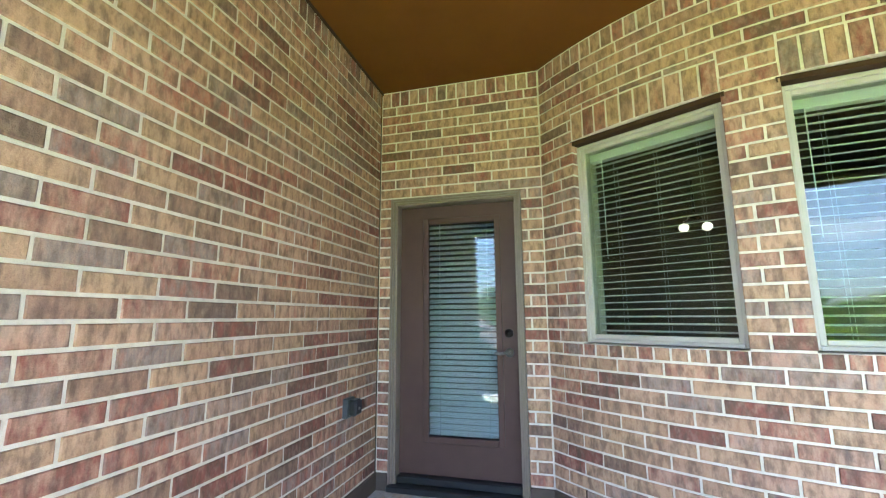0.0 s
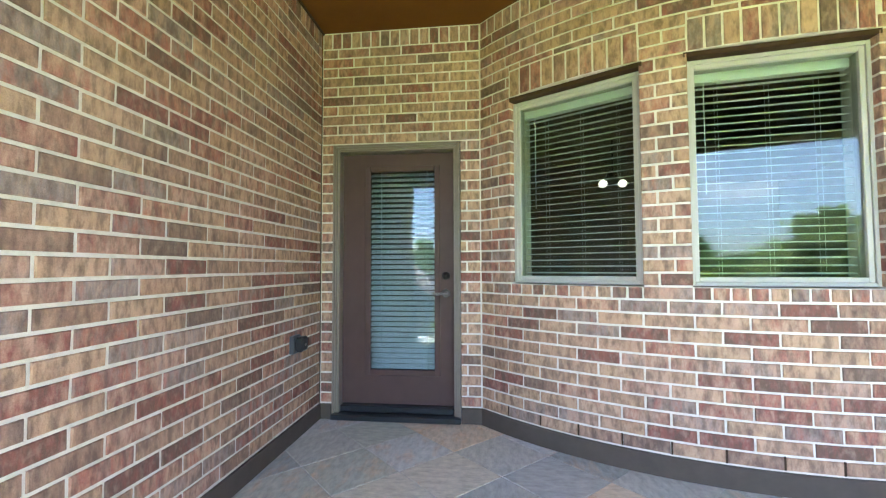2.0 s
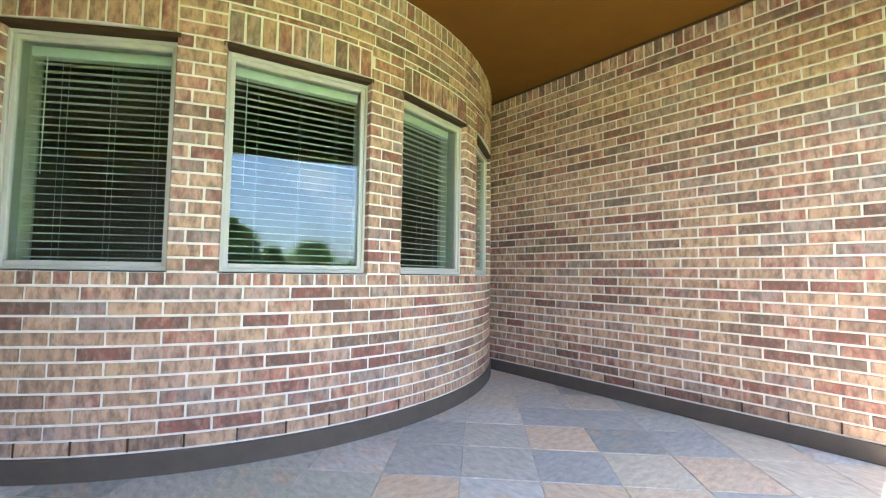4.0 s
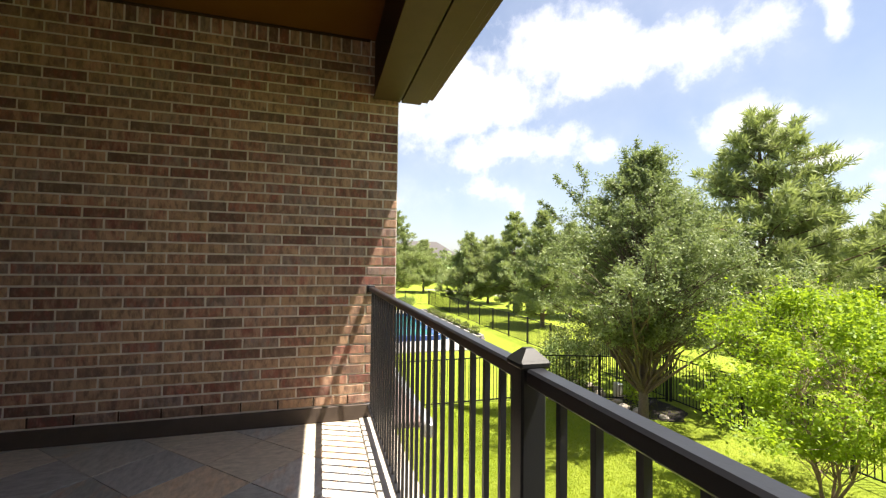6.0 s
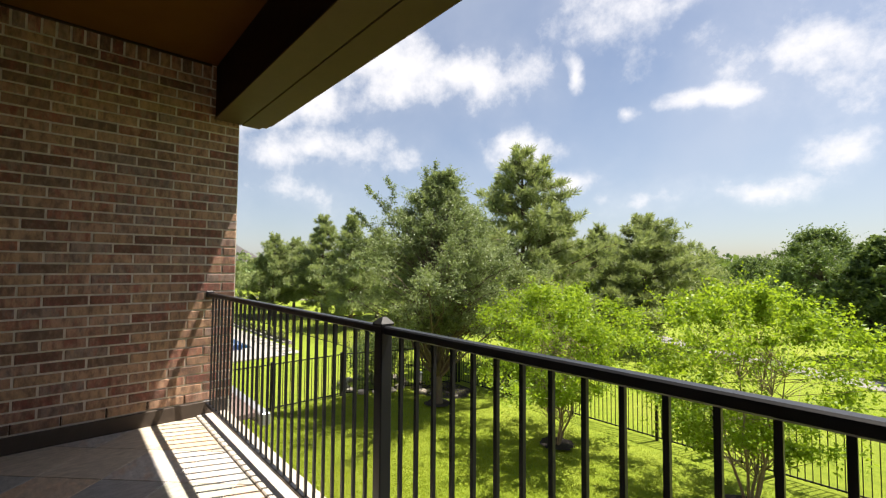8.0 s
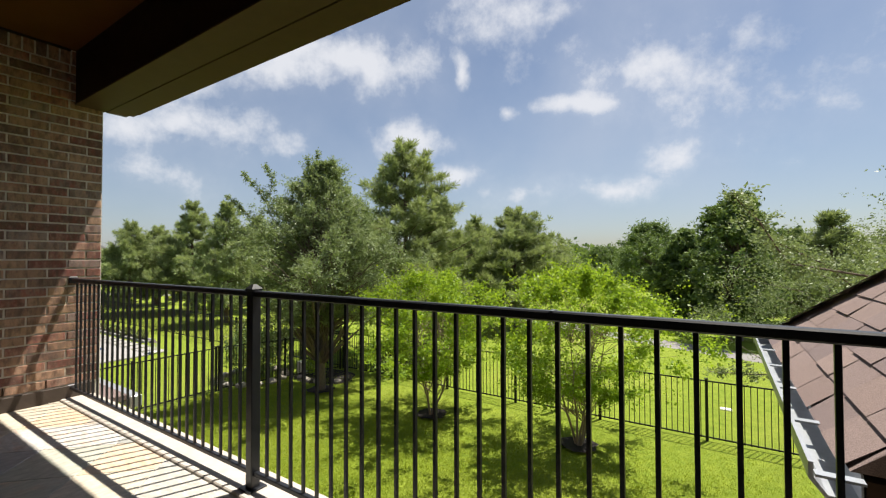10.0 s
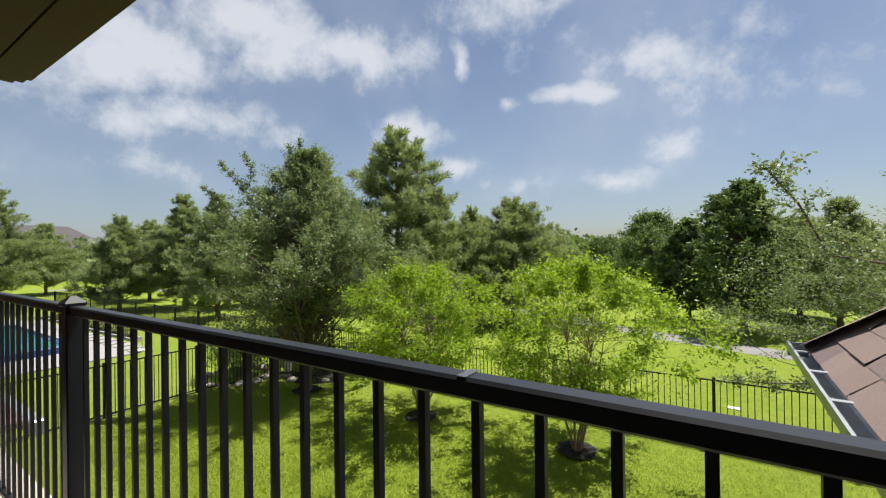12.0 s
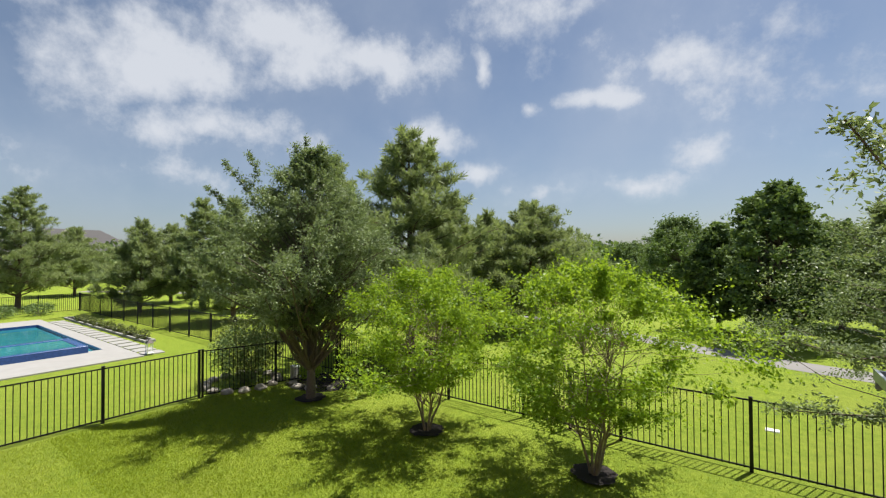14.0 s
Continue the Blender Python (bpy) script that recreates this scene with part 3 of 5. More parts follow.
# ---- door ----
def build_door():
    door = empty("door_1", Matrix(), "brown steel exterior door with a full glass pane and built-in blinds", "door", kind="structure")
    # brick mould: stepped casing round three sides
    bm = bmesh.new()
    for a, b, y0, y1 in ((0.0965, 0.112, -0.012, 0.09), (0.112, 0.128, -0.003, 0.09), (0.128, 0.147, 0.008, 0.17), (0.147, 0.158, 0.14, 0.17)):
        add_box(bm, (a, y0, 0.0), (b, y1, 2.21 - a), 0.003)
        add_box(bm, (1.186 - b, y0, 0.0), (1.186 - a, y1, 2.21 - a), 0.003)
        add_box(bm, (b, y0, 2.21 - b), (1.186 - b, y1, 2.21 - a), 0.003)
    part("door_casing", bm, CASING, door, "taupe stepped door casing")
    x0, x1, z0, z1, y = 0.150, 1.036, 0.10, 2.055, 0.085
    gx0, gx1, gz0, gz1 = 0.345, 0.915, 0.33, 1.945
    leaf = bmesh.new()
    for lo, hi in (((x0, y, z0), (gx0, y + 0.045, z1)), ((gx1, y, z0), (x1, y + 0.045, z1)), ((gx0, y, z0), (gx1, y + 0.045, gz0)), ((gx0, y, gz1), (gx1, y + 0.045, z1))):
        add_box(leaf, lo, hi)
    lf = part("door_leaf", leaf, DOORPAINT, door, "brown painted door leaf")
    mould = bmesh.new()
    w = 0.032
    for lo, hi in (((gx0 - 0.012, y - 0.014, gz0 - 0.012), (gx0 + w, y + 0.01, gz1 + 0.012)), ((gx1 - w, y - 0.014, gz0 - 0.012), (gx1 + 0.012, y + 0.01, gz1 + 0.012)),
                   ((gx0 + w, y - 0.014, gz0 - 0.012), (gx1 - w, y + 0.01, gz0 + w)), ((gx0 + w, y - 0.014, gz1 - w), (gx1 - w, y + 0.01, gz1 + 0.012))):
        add_box(mould, lo, hi, 0.005)
    part("glass_moulding", mould, DOORPAINT, lf, "raised brown glazing moulding")
    pane = part("pane", box((gx0 + 0.01, y + 0.008, gz0 + 0.01), (gx1 - 0.01, y + 0.012, gz1 - 0.01)), DOORGLASS, door, "clear door glass")
    pane.visible_shadow = False
    pane2 = part("pane", box((gx0 + 0.005, y + 0.036, gz0 + 0.005), (gx1 - 0.005, y + 0.04, gz1 - 0.005)), DOORGLASS, door)
    pane2.visible_shadow = False
    slat = box((gx0 + 0.012, -0.023, -0.0012), (gx1 - 0.012, 0.023, 0.0012))
    bmesh.ops.rotate(slat, cent=(0, 0, 0), matrix=Matrix.Rotation(radians(37), 3, "X"), verts=slat.verts)
    first = None
    n = 38
    for i in range(n):
        z = gz0 + 0.04 + (gz1 - gz0 - 0.08) * i / (n - 1)
        if first is None:
            first = part("slat", slat, BLIND, door)
            ob = first
        else:
            ob = new("slat", first.data)
            ob.parent = door
        ob.matrix_basis = Matrix.Translation((0, y + 0.085, z))
    cords = bmesh.new()
    for x in (gx0 + 0.1, gx1 - 0.1):
        add_box(cords, (x - 0.003, y + 0.062, gz0 + 0.02), (x + 0.003, y + 0.064, gz1 - 0.02))
    part("blind_cord", cords, BLIND, door)
    hw = bmesh.new()
    cyl(hw, (0.972, y, 1.09), (0.972, y - 0.014, 1.09), 0.031, 0.029, 20)
    cyl(hw, (0.972, y - 0.014, 1.09), (0.972, y - 0.024, 1.09), 0.02, 0.016, 16)
    part("deadbolt", hw, BRONZE, door, "dark bronze deadbolt", True)
    hl = bmesh.new()
    cyl(hl, (0.972, y, 0.955), (0.972, y - 0.012, 0.955), 0.031, 0.029, 20)
    cyl(hl, (0.972, y - 0.012, 0.955), (0.972, y - 0.05, 0.955), 0.011, 0.011, 12)
    pts = [(0.975, 0.955), (0.94, 0.957), (0.915, 0.95), (0.89, 0.951), (0.872, 0.958)]
    for (xa, za), (xb, zb) in zip(pts, pts[1:]):
        cyl(hl, (xa, y - 0.05, za), (xb, y - 0.05, zb), 0.0095, 0.0085, 10)
    part("lever_handle", hl, NICKEL, door, "satin nickel lever handle", True)
    th = bmesh.new()
    add_box(th, (0.097, -0.045, 0.004), (1.0905, 0.14, 0.045), 0.006)
    add_box(th, (0.1485, 0.03, 0.0455), (1.0375, 0.14, 0.095), 0.008)
    part("threshold", th, plain("dark_threshold", (0.03, 0.032, 0.036), 0.4, 0.4), door, "dark metal threshold")
    return door


build_door()


# ---- windows with their blinds ----
def build_window(i, a0, a1):
    mid = (a0 + a1) / 2
    half = math.radians((a1 - a0) / 2)
    width = 2 * BOW.r * math.sin(half)
    depth = BOW.r * (1 - math.cos(half)) + 0.05
    m = BOW.place(deg(mid), 0) @ Matrix.Translation((0, depth, 0))
    w = empty("window_%d" % i, m, "fixed vinyl window set in the curved brick wall", "window", kind="structure")
    h = width / 2 - 0.003
    s, t = SILL + 0.003, HEAD - 0.034
    part("lintel", box((-h - 0.02, -0.048, t + 0.004), (h + 0.02, 0.06, HEAD - 0.003)), TRIMDARK, w, "dark brown painted steel lintel")
    bm = bmesh.new()
    for f0, f1, ya, yb in ((0.0, 0.022, 0.0, 0.085), (0.022, 0.048, 0.012, 0.085)):
        add_box(bm, (-h + f0, ya, s + f0), (-h + f1, yb, t - f0), 0.003)
        add_box(bm, (h - f1, ya, s + f0), (h - f0, yb, t - f0), 0.003)
        add_box(bm, (-h + f1, ya, s + f0), (h - f1, yb, s + f1), 0.003)
        add_box(bm, (-h + f1, ya, t - f1), (h - f1, yb, t - f0), 0.003)
    part("window_frame", bm, VINYL, w, "almond vinyl frame")
    gl = part("pane", box((-h + 0.046, 0.03, s + 0.046), (h - 0.046, 0.036, t - 0.046)), GLASS, w, "reflective window glass")
    gl.visible_shadow = False
    # reveal lining inside
    bm = bmesh.new()
    for lo, hi in (((-h, 0.0855, s), (-h + 0.02, 0.23, t)), ((h - 0.02, 0.0855, s), (h, 0.23, t)), ((-h + 0.02, 0.0855, s), (h - 0.02, 0.23, s + 0.02)), ((-h + 0.02, 0.0855, t - 0.02), (h - 0.02, 0.23, t))):
        add_box(bm, lo, hi, 0.002)
    part("window_sill", bm, plain("teal_white_reveal", (0.36, 0.41, 0.38), 0.6, vary=0.03), w, "painted inner reveal")
    # the blind
    bl = empty("window_blind", m, "white two-inch slatted blind hanging lowered behind the window", "blind", "window blinds")
    part("headrail", box((-h + 0.03, 0.12, t - 0.085), (h - 0.03, 0.175, t - 0.022), 0.003), BLIND, bl)
    slat = bmesh.new()
    n = 7
    prof = [(-0.024 + 0.048 * k / (n - 1), 0.0022 * (1 - (2 * k / (n - 1) - 1) ** 2)) for k in range(n)]
    rows = [[slat.verts.new((x, y, z)) for y, z in prof] for x in (-h + 0.032, h - 0.032)]
    rows2 = [[slat.verts.new((x, y, z - 0.0022)) for y, z in prof] for x in (-h + 0.032, h - 0.032)]
    for k in range(n - 1):
        slat.faces.new((rows[0][k], rows[1][k], rows[1][k + 1], rows[0][k + 1]))
        slat.faces.new((rows2[0][k + 1], rows2[1][k + 1], rows2[1][k], rows2[0][k]))
    slat.faces.new((rows[0][0], rows2[0][0], rows2[1][0], rows[1][0]))
    slat.faces.new((rows[1][-1], rows2[1][-1], rows2[0][-1], rows[0][-1]))
    bmesh.ops.rotate(slat, cent=(0, 0, 0), matrix=Matrix.Rotation(radians(9), 3, "X"), verts=slat.verts)
    me = None
    z, step = t - 0.115, 0.0435
    while z > s + 0.06:
        if me is None:
            ob = part("slat", slat, BLIND, bl)
            me = ob.data
        else:
            ob = new("slat", me)
            ob.parent = bl
        ob.matrix_basis = Matrix.Translation((0, 0.148, z)) @ Matrix.Rotation(rng.gauss(0, 0.012), 4, "X")
        z -= step
    part("bottom_rail", box((-h + 0.032, 0.125, s + 0.024), (h - 0.032, 0.172, s + 0.042), 0.003), BLIND, bl)
    bm = bmesh.new()
    for x in (-h * 0.55, 0.02, h * 0.6):
        for y in (0.122, 0.174):
            add_box(bm, (x - 0.0004, y - 0.001, s + 0.03), (x + 0.0004, y + 0.001, t - 0.05))
    part("ladder_cord", bm, BLIND, bl)
    bm = bmesh.new()
    cyl(bm, (-h * 0.72, 0.11, t - 0.09), (-h * 0.72, 0.11, t - 0.75), 0.0026, 0.0026, 6)
    part("tilt_wand", bm, BLIND, bl)


for i, (a0, a1) in enumerate(WIN):
    build_window(i + 1, a0, a1)


# ---- outdoor socket box on the side wall ----
def build_outlet():
    ob = empty("outdoor_socket", Matrix.Translation((LX, -0.455, 0.645)), "grey weatherproof socket box on the brick", "socket")
    part("back_box", box((-0.004, -0.055, -0.06), (0.03, 0.055, 0.06), 0.006), GREYBOX, ob)
    part("cover", box((0.0305, -0.045, -0.045), (0.085, 0.05, 0.052), 0.012), plain("black_plastic", (0.02, 0.022, 0.026), 0.35), ob, "black bubble cover")
    part("latch", box((0.0855, -0.01, -0.008), (0.091, 0.01, 0.008), 0.003), NICKEL, ob)


build_outlet()


# ---- balcony railing ----
def build_railing():
    r = empty("balcony_railing", Matrix.Translation((0, RAIL_Y, 0)), "black powder-coated metal balcony railing with square balusters", "railing")
    posts = [0.05, 2.72]
    w = 0.026
    for x in posts:
        p = part("post", box((x - w, -w, 0.012), (x + w, w, 1.035), 0.004), BLACKMETAL, r)
        cap = bmesh.new()
        add_box(cap, (x - w - 0.006, -w - 0.006, 1.033), (x + w + 0.006, w + 0.006, 1.048), 0.004)
        bmesh.ops.create_cone(cap, cap_ends=True, segments=4, radius1=0.04, radius2=0.012, depth=0.02, matrix=Matrix.Translation((x, 0, 1.058)) @ Matrix.Rotation(radians(45), 4, "Z"))
        part("cap", cap, FENCEMETAL, p)
        part("base_plate", box((x - 0.05, -0.05, 0.0125), (x + 0.05, 0.05, 0.022), 0.002), BLACKMETAL, p)
    bal = None
    for x0, x1 in ((0.05 + w, 2.72 - w), (2.72 + w, RX - 0.012)):
        part("top_rail", box((x0 + 0.001, -0.019, 1.003), (x1, 0.019, 1.035), 0.005), BLACKMETAL, r)
        part("bottom_rail", box((x0 + 0.001, -0.014, 0.08), (x1, 0.014, 0.105), 0.004), BLACKMETAL, r)
        n = round((x1 - x0) / 0.0925)
        for i in range(1, n):
            x = x0 + (x1 - x0) * i / n
            if bal is None:
                bal = part("baluster", box((-0.0066, -0.0066, 0.09), (0.0066, 0.0066, 1.004)), BLACKMETAL, r)
                ob = bal
            else:
                ob = new("baluster", bal.data)
                ob.parent = r
            ob.matrix_basis = Matrix.Translation((x, 0, 0))
    part("joint_strip", box((1.112, -0.0195, 1.0352), (1.127, 0.0195, 1.0366)), NICKEL, r, "bare metal strip across the rail joint")
    for z in (0.09, 1.02):
        part("wall_bracket", box((RX - 0.0115, -0.03, z - 0.028), (RX - 0.001, 0.03, z + 0.028), 0.003), BLACKMETAL, r)


build_railing()

# lower house walls under and beside the balcony
G = -3.15
lower = bmesh.new()
add_box(lower, (-7.0, -3.72, G - 0.3), (12.0, -3.5, -0.26))
add_box(lower, (RX + 0.31, -3.55, -0.26), (12.0, -3.35, 2.55))
tagged(link("wall_lower", lower, plain("lower_brick", (0.27, 0.18, 0.13), 0.9, vary=0.25, scale=14)), "brown brick lower house wall", "wall", kind="structure")


# ---- light fitting seen through the blinds ----
def build_fan_light():
    ob = empty("ceiling_light", Matrix.Translation((2.82, 2.2, 2.18)), "bronze ceiling fitting with two lit glass globes", "lamp")
    bm = bmesh.new()
    cyl(bm, (0, 0, 0.12), (0, 0, 0.57), 0.012, 0.012, 10)
    cyl(bm, (0, 0, 0.06), (0, 0, 0.14), 0.09, 0.06, 18)
    for s in (-1, 1):
        cyl(bm, (0, 0, 0.1), (s * 0.115, 0, 0.06), 0.012, 0.012, 8)
    part("fitting", bm, BRONZE, ob)
    glow = bpy.data.materials.new("lit_globe")
    glow.use_nodes = True
    p = glow.node_tree.nodes["Principled BSDF"]
    p.inputs["Emission Color"].default_value, p.inputs["Emission Strength"].default_value = (1.0, 0.85, 0.6, 1), 0.12
    for s in (-1, 1):
        bm = bmesh.new()
        bmesh.ops.create_uvsphere(bm, u_segments=16, v_segments=10, radius=0.052, matrix=Matrix.Translation((s * 0.117, 0, 0.0)) @ Matrix.Diagonal((1, 1, 0.9, 1)))
        part("globe", bm, glow, ob, "lit frosted glass globe", True)


build_fan_light()

# ---- the garden: ground, fences, pool ----
PX0, PX1, PY0, PY1 = 25.2, 37.6, -10.3, 1.5
outer, inner = [(-1500, -1500), (1500, -1500), (1500, 1500), (-1500, 1500)], [(PX0, PY0), (PX1, PY0), (PX1, PY1), (PX0, PY1)]
ground = tagged(raw("ground", [(x, y, G) for x, y in outer + inner], [(i, (i + 1) % 4, 4 + (i + 1) % 4, 4 + i) for i in range(4)], GRASS),
                "bright green mown lawn running on into a golf course", "lawn", kind="structure")


def strip(name, pts, width, z, mat, label, category):
    """A flat band along a line of plan points."""
    v, f = [], []
    for i, p in enumerate(pts):
        a, b = Vector(pts[max(0, i - 1)]), Vector(pts[min(len(pts) - 1, i + 1)])
        d = (b - a).normalized()
        n = Vector((-d.y, d.x)) * width / 2
        v += [(p[0] + n.x, p[1] + n.y, z), (p[0] - n.x, p[1] - n.y, z)]
        if i:
            f.append((2 * i - 2, 2 * i - 1, 2 * i + 1, 2 * i))
    return tagged(raw(name, v, f, mat), label, category, kind="structure")


strip("path_1", [(14, -32), (9, -29.2), (4, -26.6), (0, -25.0), (-6, -23.4), (-14, -22)], 1.7, G + 0.006, PATHMAT, "pale concrete cart path crossing the grass", "path")
strip("path_2", [(70, -20), (62, -24.5), (54, -27.6), (46, -29.5), (36, -33), (24, -40)], 2.0, G + 0.006, PATHMAT, "pale concrete cart path curving past the pines", "path")


def build_fence(a, b, label, singles=True, posts_at=2.42, height=1.42):
    """A metal picket fence from a to b, in panels between posts."""
    a, b = Vector(a), Vector(b)
    d = (b - a)
    ln = d.length
    n = max(1, round(ln / posts_at))
    m = Matrix.Translation((a.x, a.y, G)) @ Matrix.Rotation(math.atan2(d.y, d.x), 4, "Z")
    fe = empty("metal_fence", m, label, "fence", "garden fences")
    step = ln / n
    pk = ps = None
    joined = bmesh.new()
    for i in range(n + 1):
        if ps is None:
            ps = part("post", boxes([((-0.032, -0.032, -0.05), (0.032, 0.032, height + 0.04)), ((-0.037, -0.037, height + 0.041), (0.037, 0.037, height + 0.055))]), FENCEMETAL, fe)
            ob = ps
        else:
            ob = new("post", ps.data)
            ob.parent = fe
        ob.matrix_basis = Matrix.Translation((i * step, 0, 0))
        if i == n:
            break
        for z in (0.09, height - 0.012):
            part("rail", box((i * step + 0.033, -0.014, z - 0.016), ((i + 1) * step - 0.033, 0.014, z + 0.016)), FENCEMETAL, fe)
        for k in range(1, 20):
            x = i * step + step * k / 20
            if singles:
                if pk is None:
                    pk = part("picket", box((-0.0085, -0.0085, 0.06), (0.0085, 0.0085, height - 0.01)), FENCEMETAL, fe)
                    ob = pk
                else:
                    ob = new("picket", pk.data)
                    ob.parent = fe
                ob.matrix_basis = Matrix.Translation((x, 0, 0))
            else:
                add_box(joined, (x - 0.0085, -0.0085, 0.06), (x + 0.0085, 0.0085, height - 0.01))
    if singles:
        joined.free()
    else:
        tagged(part("picket_run", joined, FENCEMETAL, fe), kind="stuff")


build_fence((-8.76, -14.12), (13.2, -14.12), "black metal picket fence along the back of the lawn")
build_fence((14.55, 2.0), (14.55, -9.8), "black metal picket fence dividing the two gardens")
build_fence((14.55, -9.9), (13.25, -14.0), "black metal picket fence at the garden corner")
build_fence((13.4, -14.15), (45.0, -14.15), "black metal picket fence behind the neighbouring pool", False)
build_fence((45.1, -14.1), (45.1, 8.0), "black metal picket fence at the far side of the pool garden", False)

gp = empty("fence_post", Matrix.Translation((4.62, -14.12, G)), "black square metal gate post in the back fence", "post")
part("shaft", box((-0.035, -0.05, -0.05), (0.035, 0.05, 1.47), 0.003), FENCEMETAL, gp)
part("cap", box((-0.042, -0.057, 1.471), (0.042, 0.057, 1.49), 0.004), FENCEMETAL, gp)

# neighbour's pool, deck and planted strip
deck = bmesh.new()
for x0, x1, y0, y1 in ((22.2, PX0, -10.95, 4.0), (PX1, 40.5, -10.95, 4.0), (PX0, PX1, -10.95, PY0), (PX0, PX1, PY1, 4.0)):
    add_box(deck, (x0, y0, G - 0.2), (x1, y1, G + 0.06), 0.01)
tagged(link("pool_deck", deck, POOLDECK), "pale concrete deck round the swimming pool", "deck", kind="structure")
pool = empty("swimming_pool", Matrix.Translation((PX0, PY0, G)), "rectangular blue swimming pool with a raised spa", "pool")
part("water", box((0.0, 0.0, -0.12), (PX1 - PX0, PY1 - PY0, -0.1)), WATER, pool, "turquoise pool water")
part("waterline_tile", boxes([((0.001, 0.001, -0.3), (PX1 - PX0 - 0.001, 0.04, 0.055)), ((0.001, PY1 - PY0 - 0.04, -0.3), (PX1 - PX0 - 0.001, PY1 - PY0 - 0.001, 0.055)), ((PX1 - PX0 - 0.04, 0.041, -0.3), (PX1 - PX0 - 0.001, PY1 - PY0 - 0.041, 0.055)), ((0.001, 0.041, -0.3), (0.04, PY1 - PY0 - 0.041, 0.055))]), POOLTILE, pool, "dark blue waterline tiles")
spa = part("spa", boxes([((-0.3, 0.6, -0.1), (0.0, 4.6, 0.36)), ((2.6, 0.6, -0.1), (2.9, 4.6, 0.36)), ((0.0, 0.6, -0.1), (2.6, 0.9, 0.36)), ((0.0, 4.3, -0.1), (2.6, 4.6, 0.36))], 0.01), POOLTILE, pool, "raised spa walled in blue tile")
part("spa_water", box((0.001, 0.901, 0.2), (2.599, 4.299, 0.33)), WATER, spa)

step_slab = None
for i in range(17):
    x = 22.75 + i * 0.98
    if step_slab is None:
        step_slab = tagged(link("stepping_slab", box((-0.36, -0.4, -0.03), (0.36, 0.4, 0.045), 0.008), POOLDECK), "pale square stepping slab set in gravel", "paver", "stepping slabs")
        step_slab.matrix_basis = Matrix.Translation((x, -11.42, G))
    else:
        copy_thing(step_slab, Matrix.Translation((x, -11.42, G)))
bed = empty("planting_bed", Matrix.Translation((25.6, -12.6, G)), "mulched bed with pale stone edging beside the pool", "flower bed")
part("soil", box((0.1, 0.1, -0.05), (14.4, 0.42, 0.07)), MULCH, bed)
part("edging", boxes([((0, 0, -0.05), (14.5, 0.1, 0.12)), ((0, 0.42, -0.05), (14.5, 0.52, 0.12)), ((0, 0.1, -0.05), (0.1, 0.42, 0.12)), ((14.4, 0.1, -0.05), (14.5, 0.42, 0.12))], 0.008), POOLDECK, bed)


# ---- leaves, limbs and trees ----
def leaf_cloud(name, centres, size, mat, parent, seed, slim=0.5, fold=0.25, droop=0.0, label="", along=None):
    """Many small diamond leaves, one at each centre, as one mesh."""
    g = np.random.default_rng(seed)
    c = np.asarray(centres, dtype=float)
    n = len(c)
    d = g.normal(size=(n, 3))
    d[:, 2] = d[:, 2] * 0.7 - droop
    if along is not None:
        d = np.asarray(along) + d * 0.35
    d /= np.linalg.norm(d, axis=1)[:, None]
    s = np.cross(d, g.normal(size=(n, 3)))
    s /= np.linalg.norm(s, axis=1)[:, None] + 1e-9
    up = np.cross(d, s)
    ln = (size * g.uniform(0.6, 1.35, n))[:, None]
    v = np.empty((n, 4, 3))
    v[:, 0] = c
    v[:, 1] = c + d * ln * 0.45 + s * ln * slim * 0.5 + up * ln * fold * 0.3
    v[:, 2] = c + d * ln
    v[:, 3] = c + d * ln * 0.45 - s * ln * slim * 0.5 + up * ln * fold * 0.3
    me = bpy.data.meshes.new(name)
    me.vertices.add(n * 4)
    me.vertices.foreach_set("co", v.ravel())
    me.loops.add(n * 4)
    me.loops.foreach_set("vertex_index", np.arange(n * 4, dtype=np.int32))
    me.polygons.add(n)
    me.polygons.foreach_set("loop_start", np.arange(0, n * 4, 4, dtype=np.int32))
    me.update(calc_edges=True)
    me.materials.append(mat)
    ob = new(name, me)
    ob.parent = parent
    return tagged(ob, label)


def tube_data(verts, faces, pts, radii, seg=6):
    k0 = len(verts)
    for i, p in enumerate(pts):
        a, b = pts[max(0, i - 1)], pts[min(len(pts) - 1, i + 1)]
        d = (b - a).normalized()
        s = d.cross(Vector((0.31, 0.17, 0.93))).normalized()
        t = d.cross(s)
        for k in range(seg):
            ang = 2 * math.pi * k / seg
            verts.append(tuple(p + (s * math.cos(ang) + t * math.sin(ang)) * radii[i]))
        if i:
            for k in range(seg):
                o, q = k0 + (i - 1) * seg, k0 + i * seg
                faces.append((o + k, o + (k + 1) % seg, q + (k + 1) % seg, q + k))


def bent(a, b, r, sag=0.12, n=5):
    """A slightly crooked line from a to b."""
    a, b = Vector(a), Vector(b)
    ln = (b - a).length
    out = []
    for i in range(n + 1):
        t = i / n
        p = a.lerp(b, t)
        w = math.sin(math.pi * t) * ln * sag
        out.append(p + Vector((r.uniform(-1, 1), r.uniform(-1, 1), r.uniform(-0.3, 0.9))) * w * 0.5)
    return out


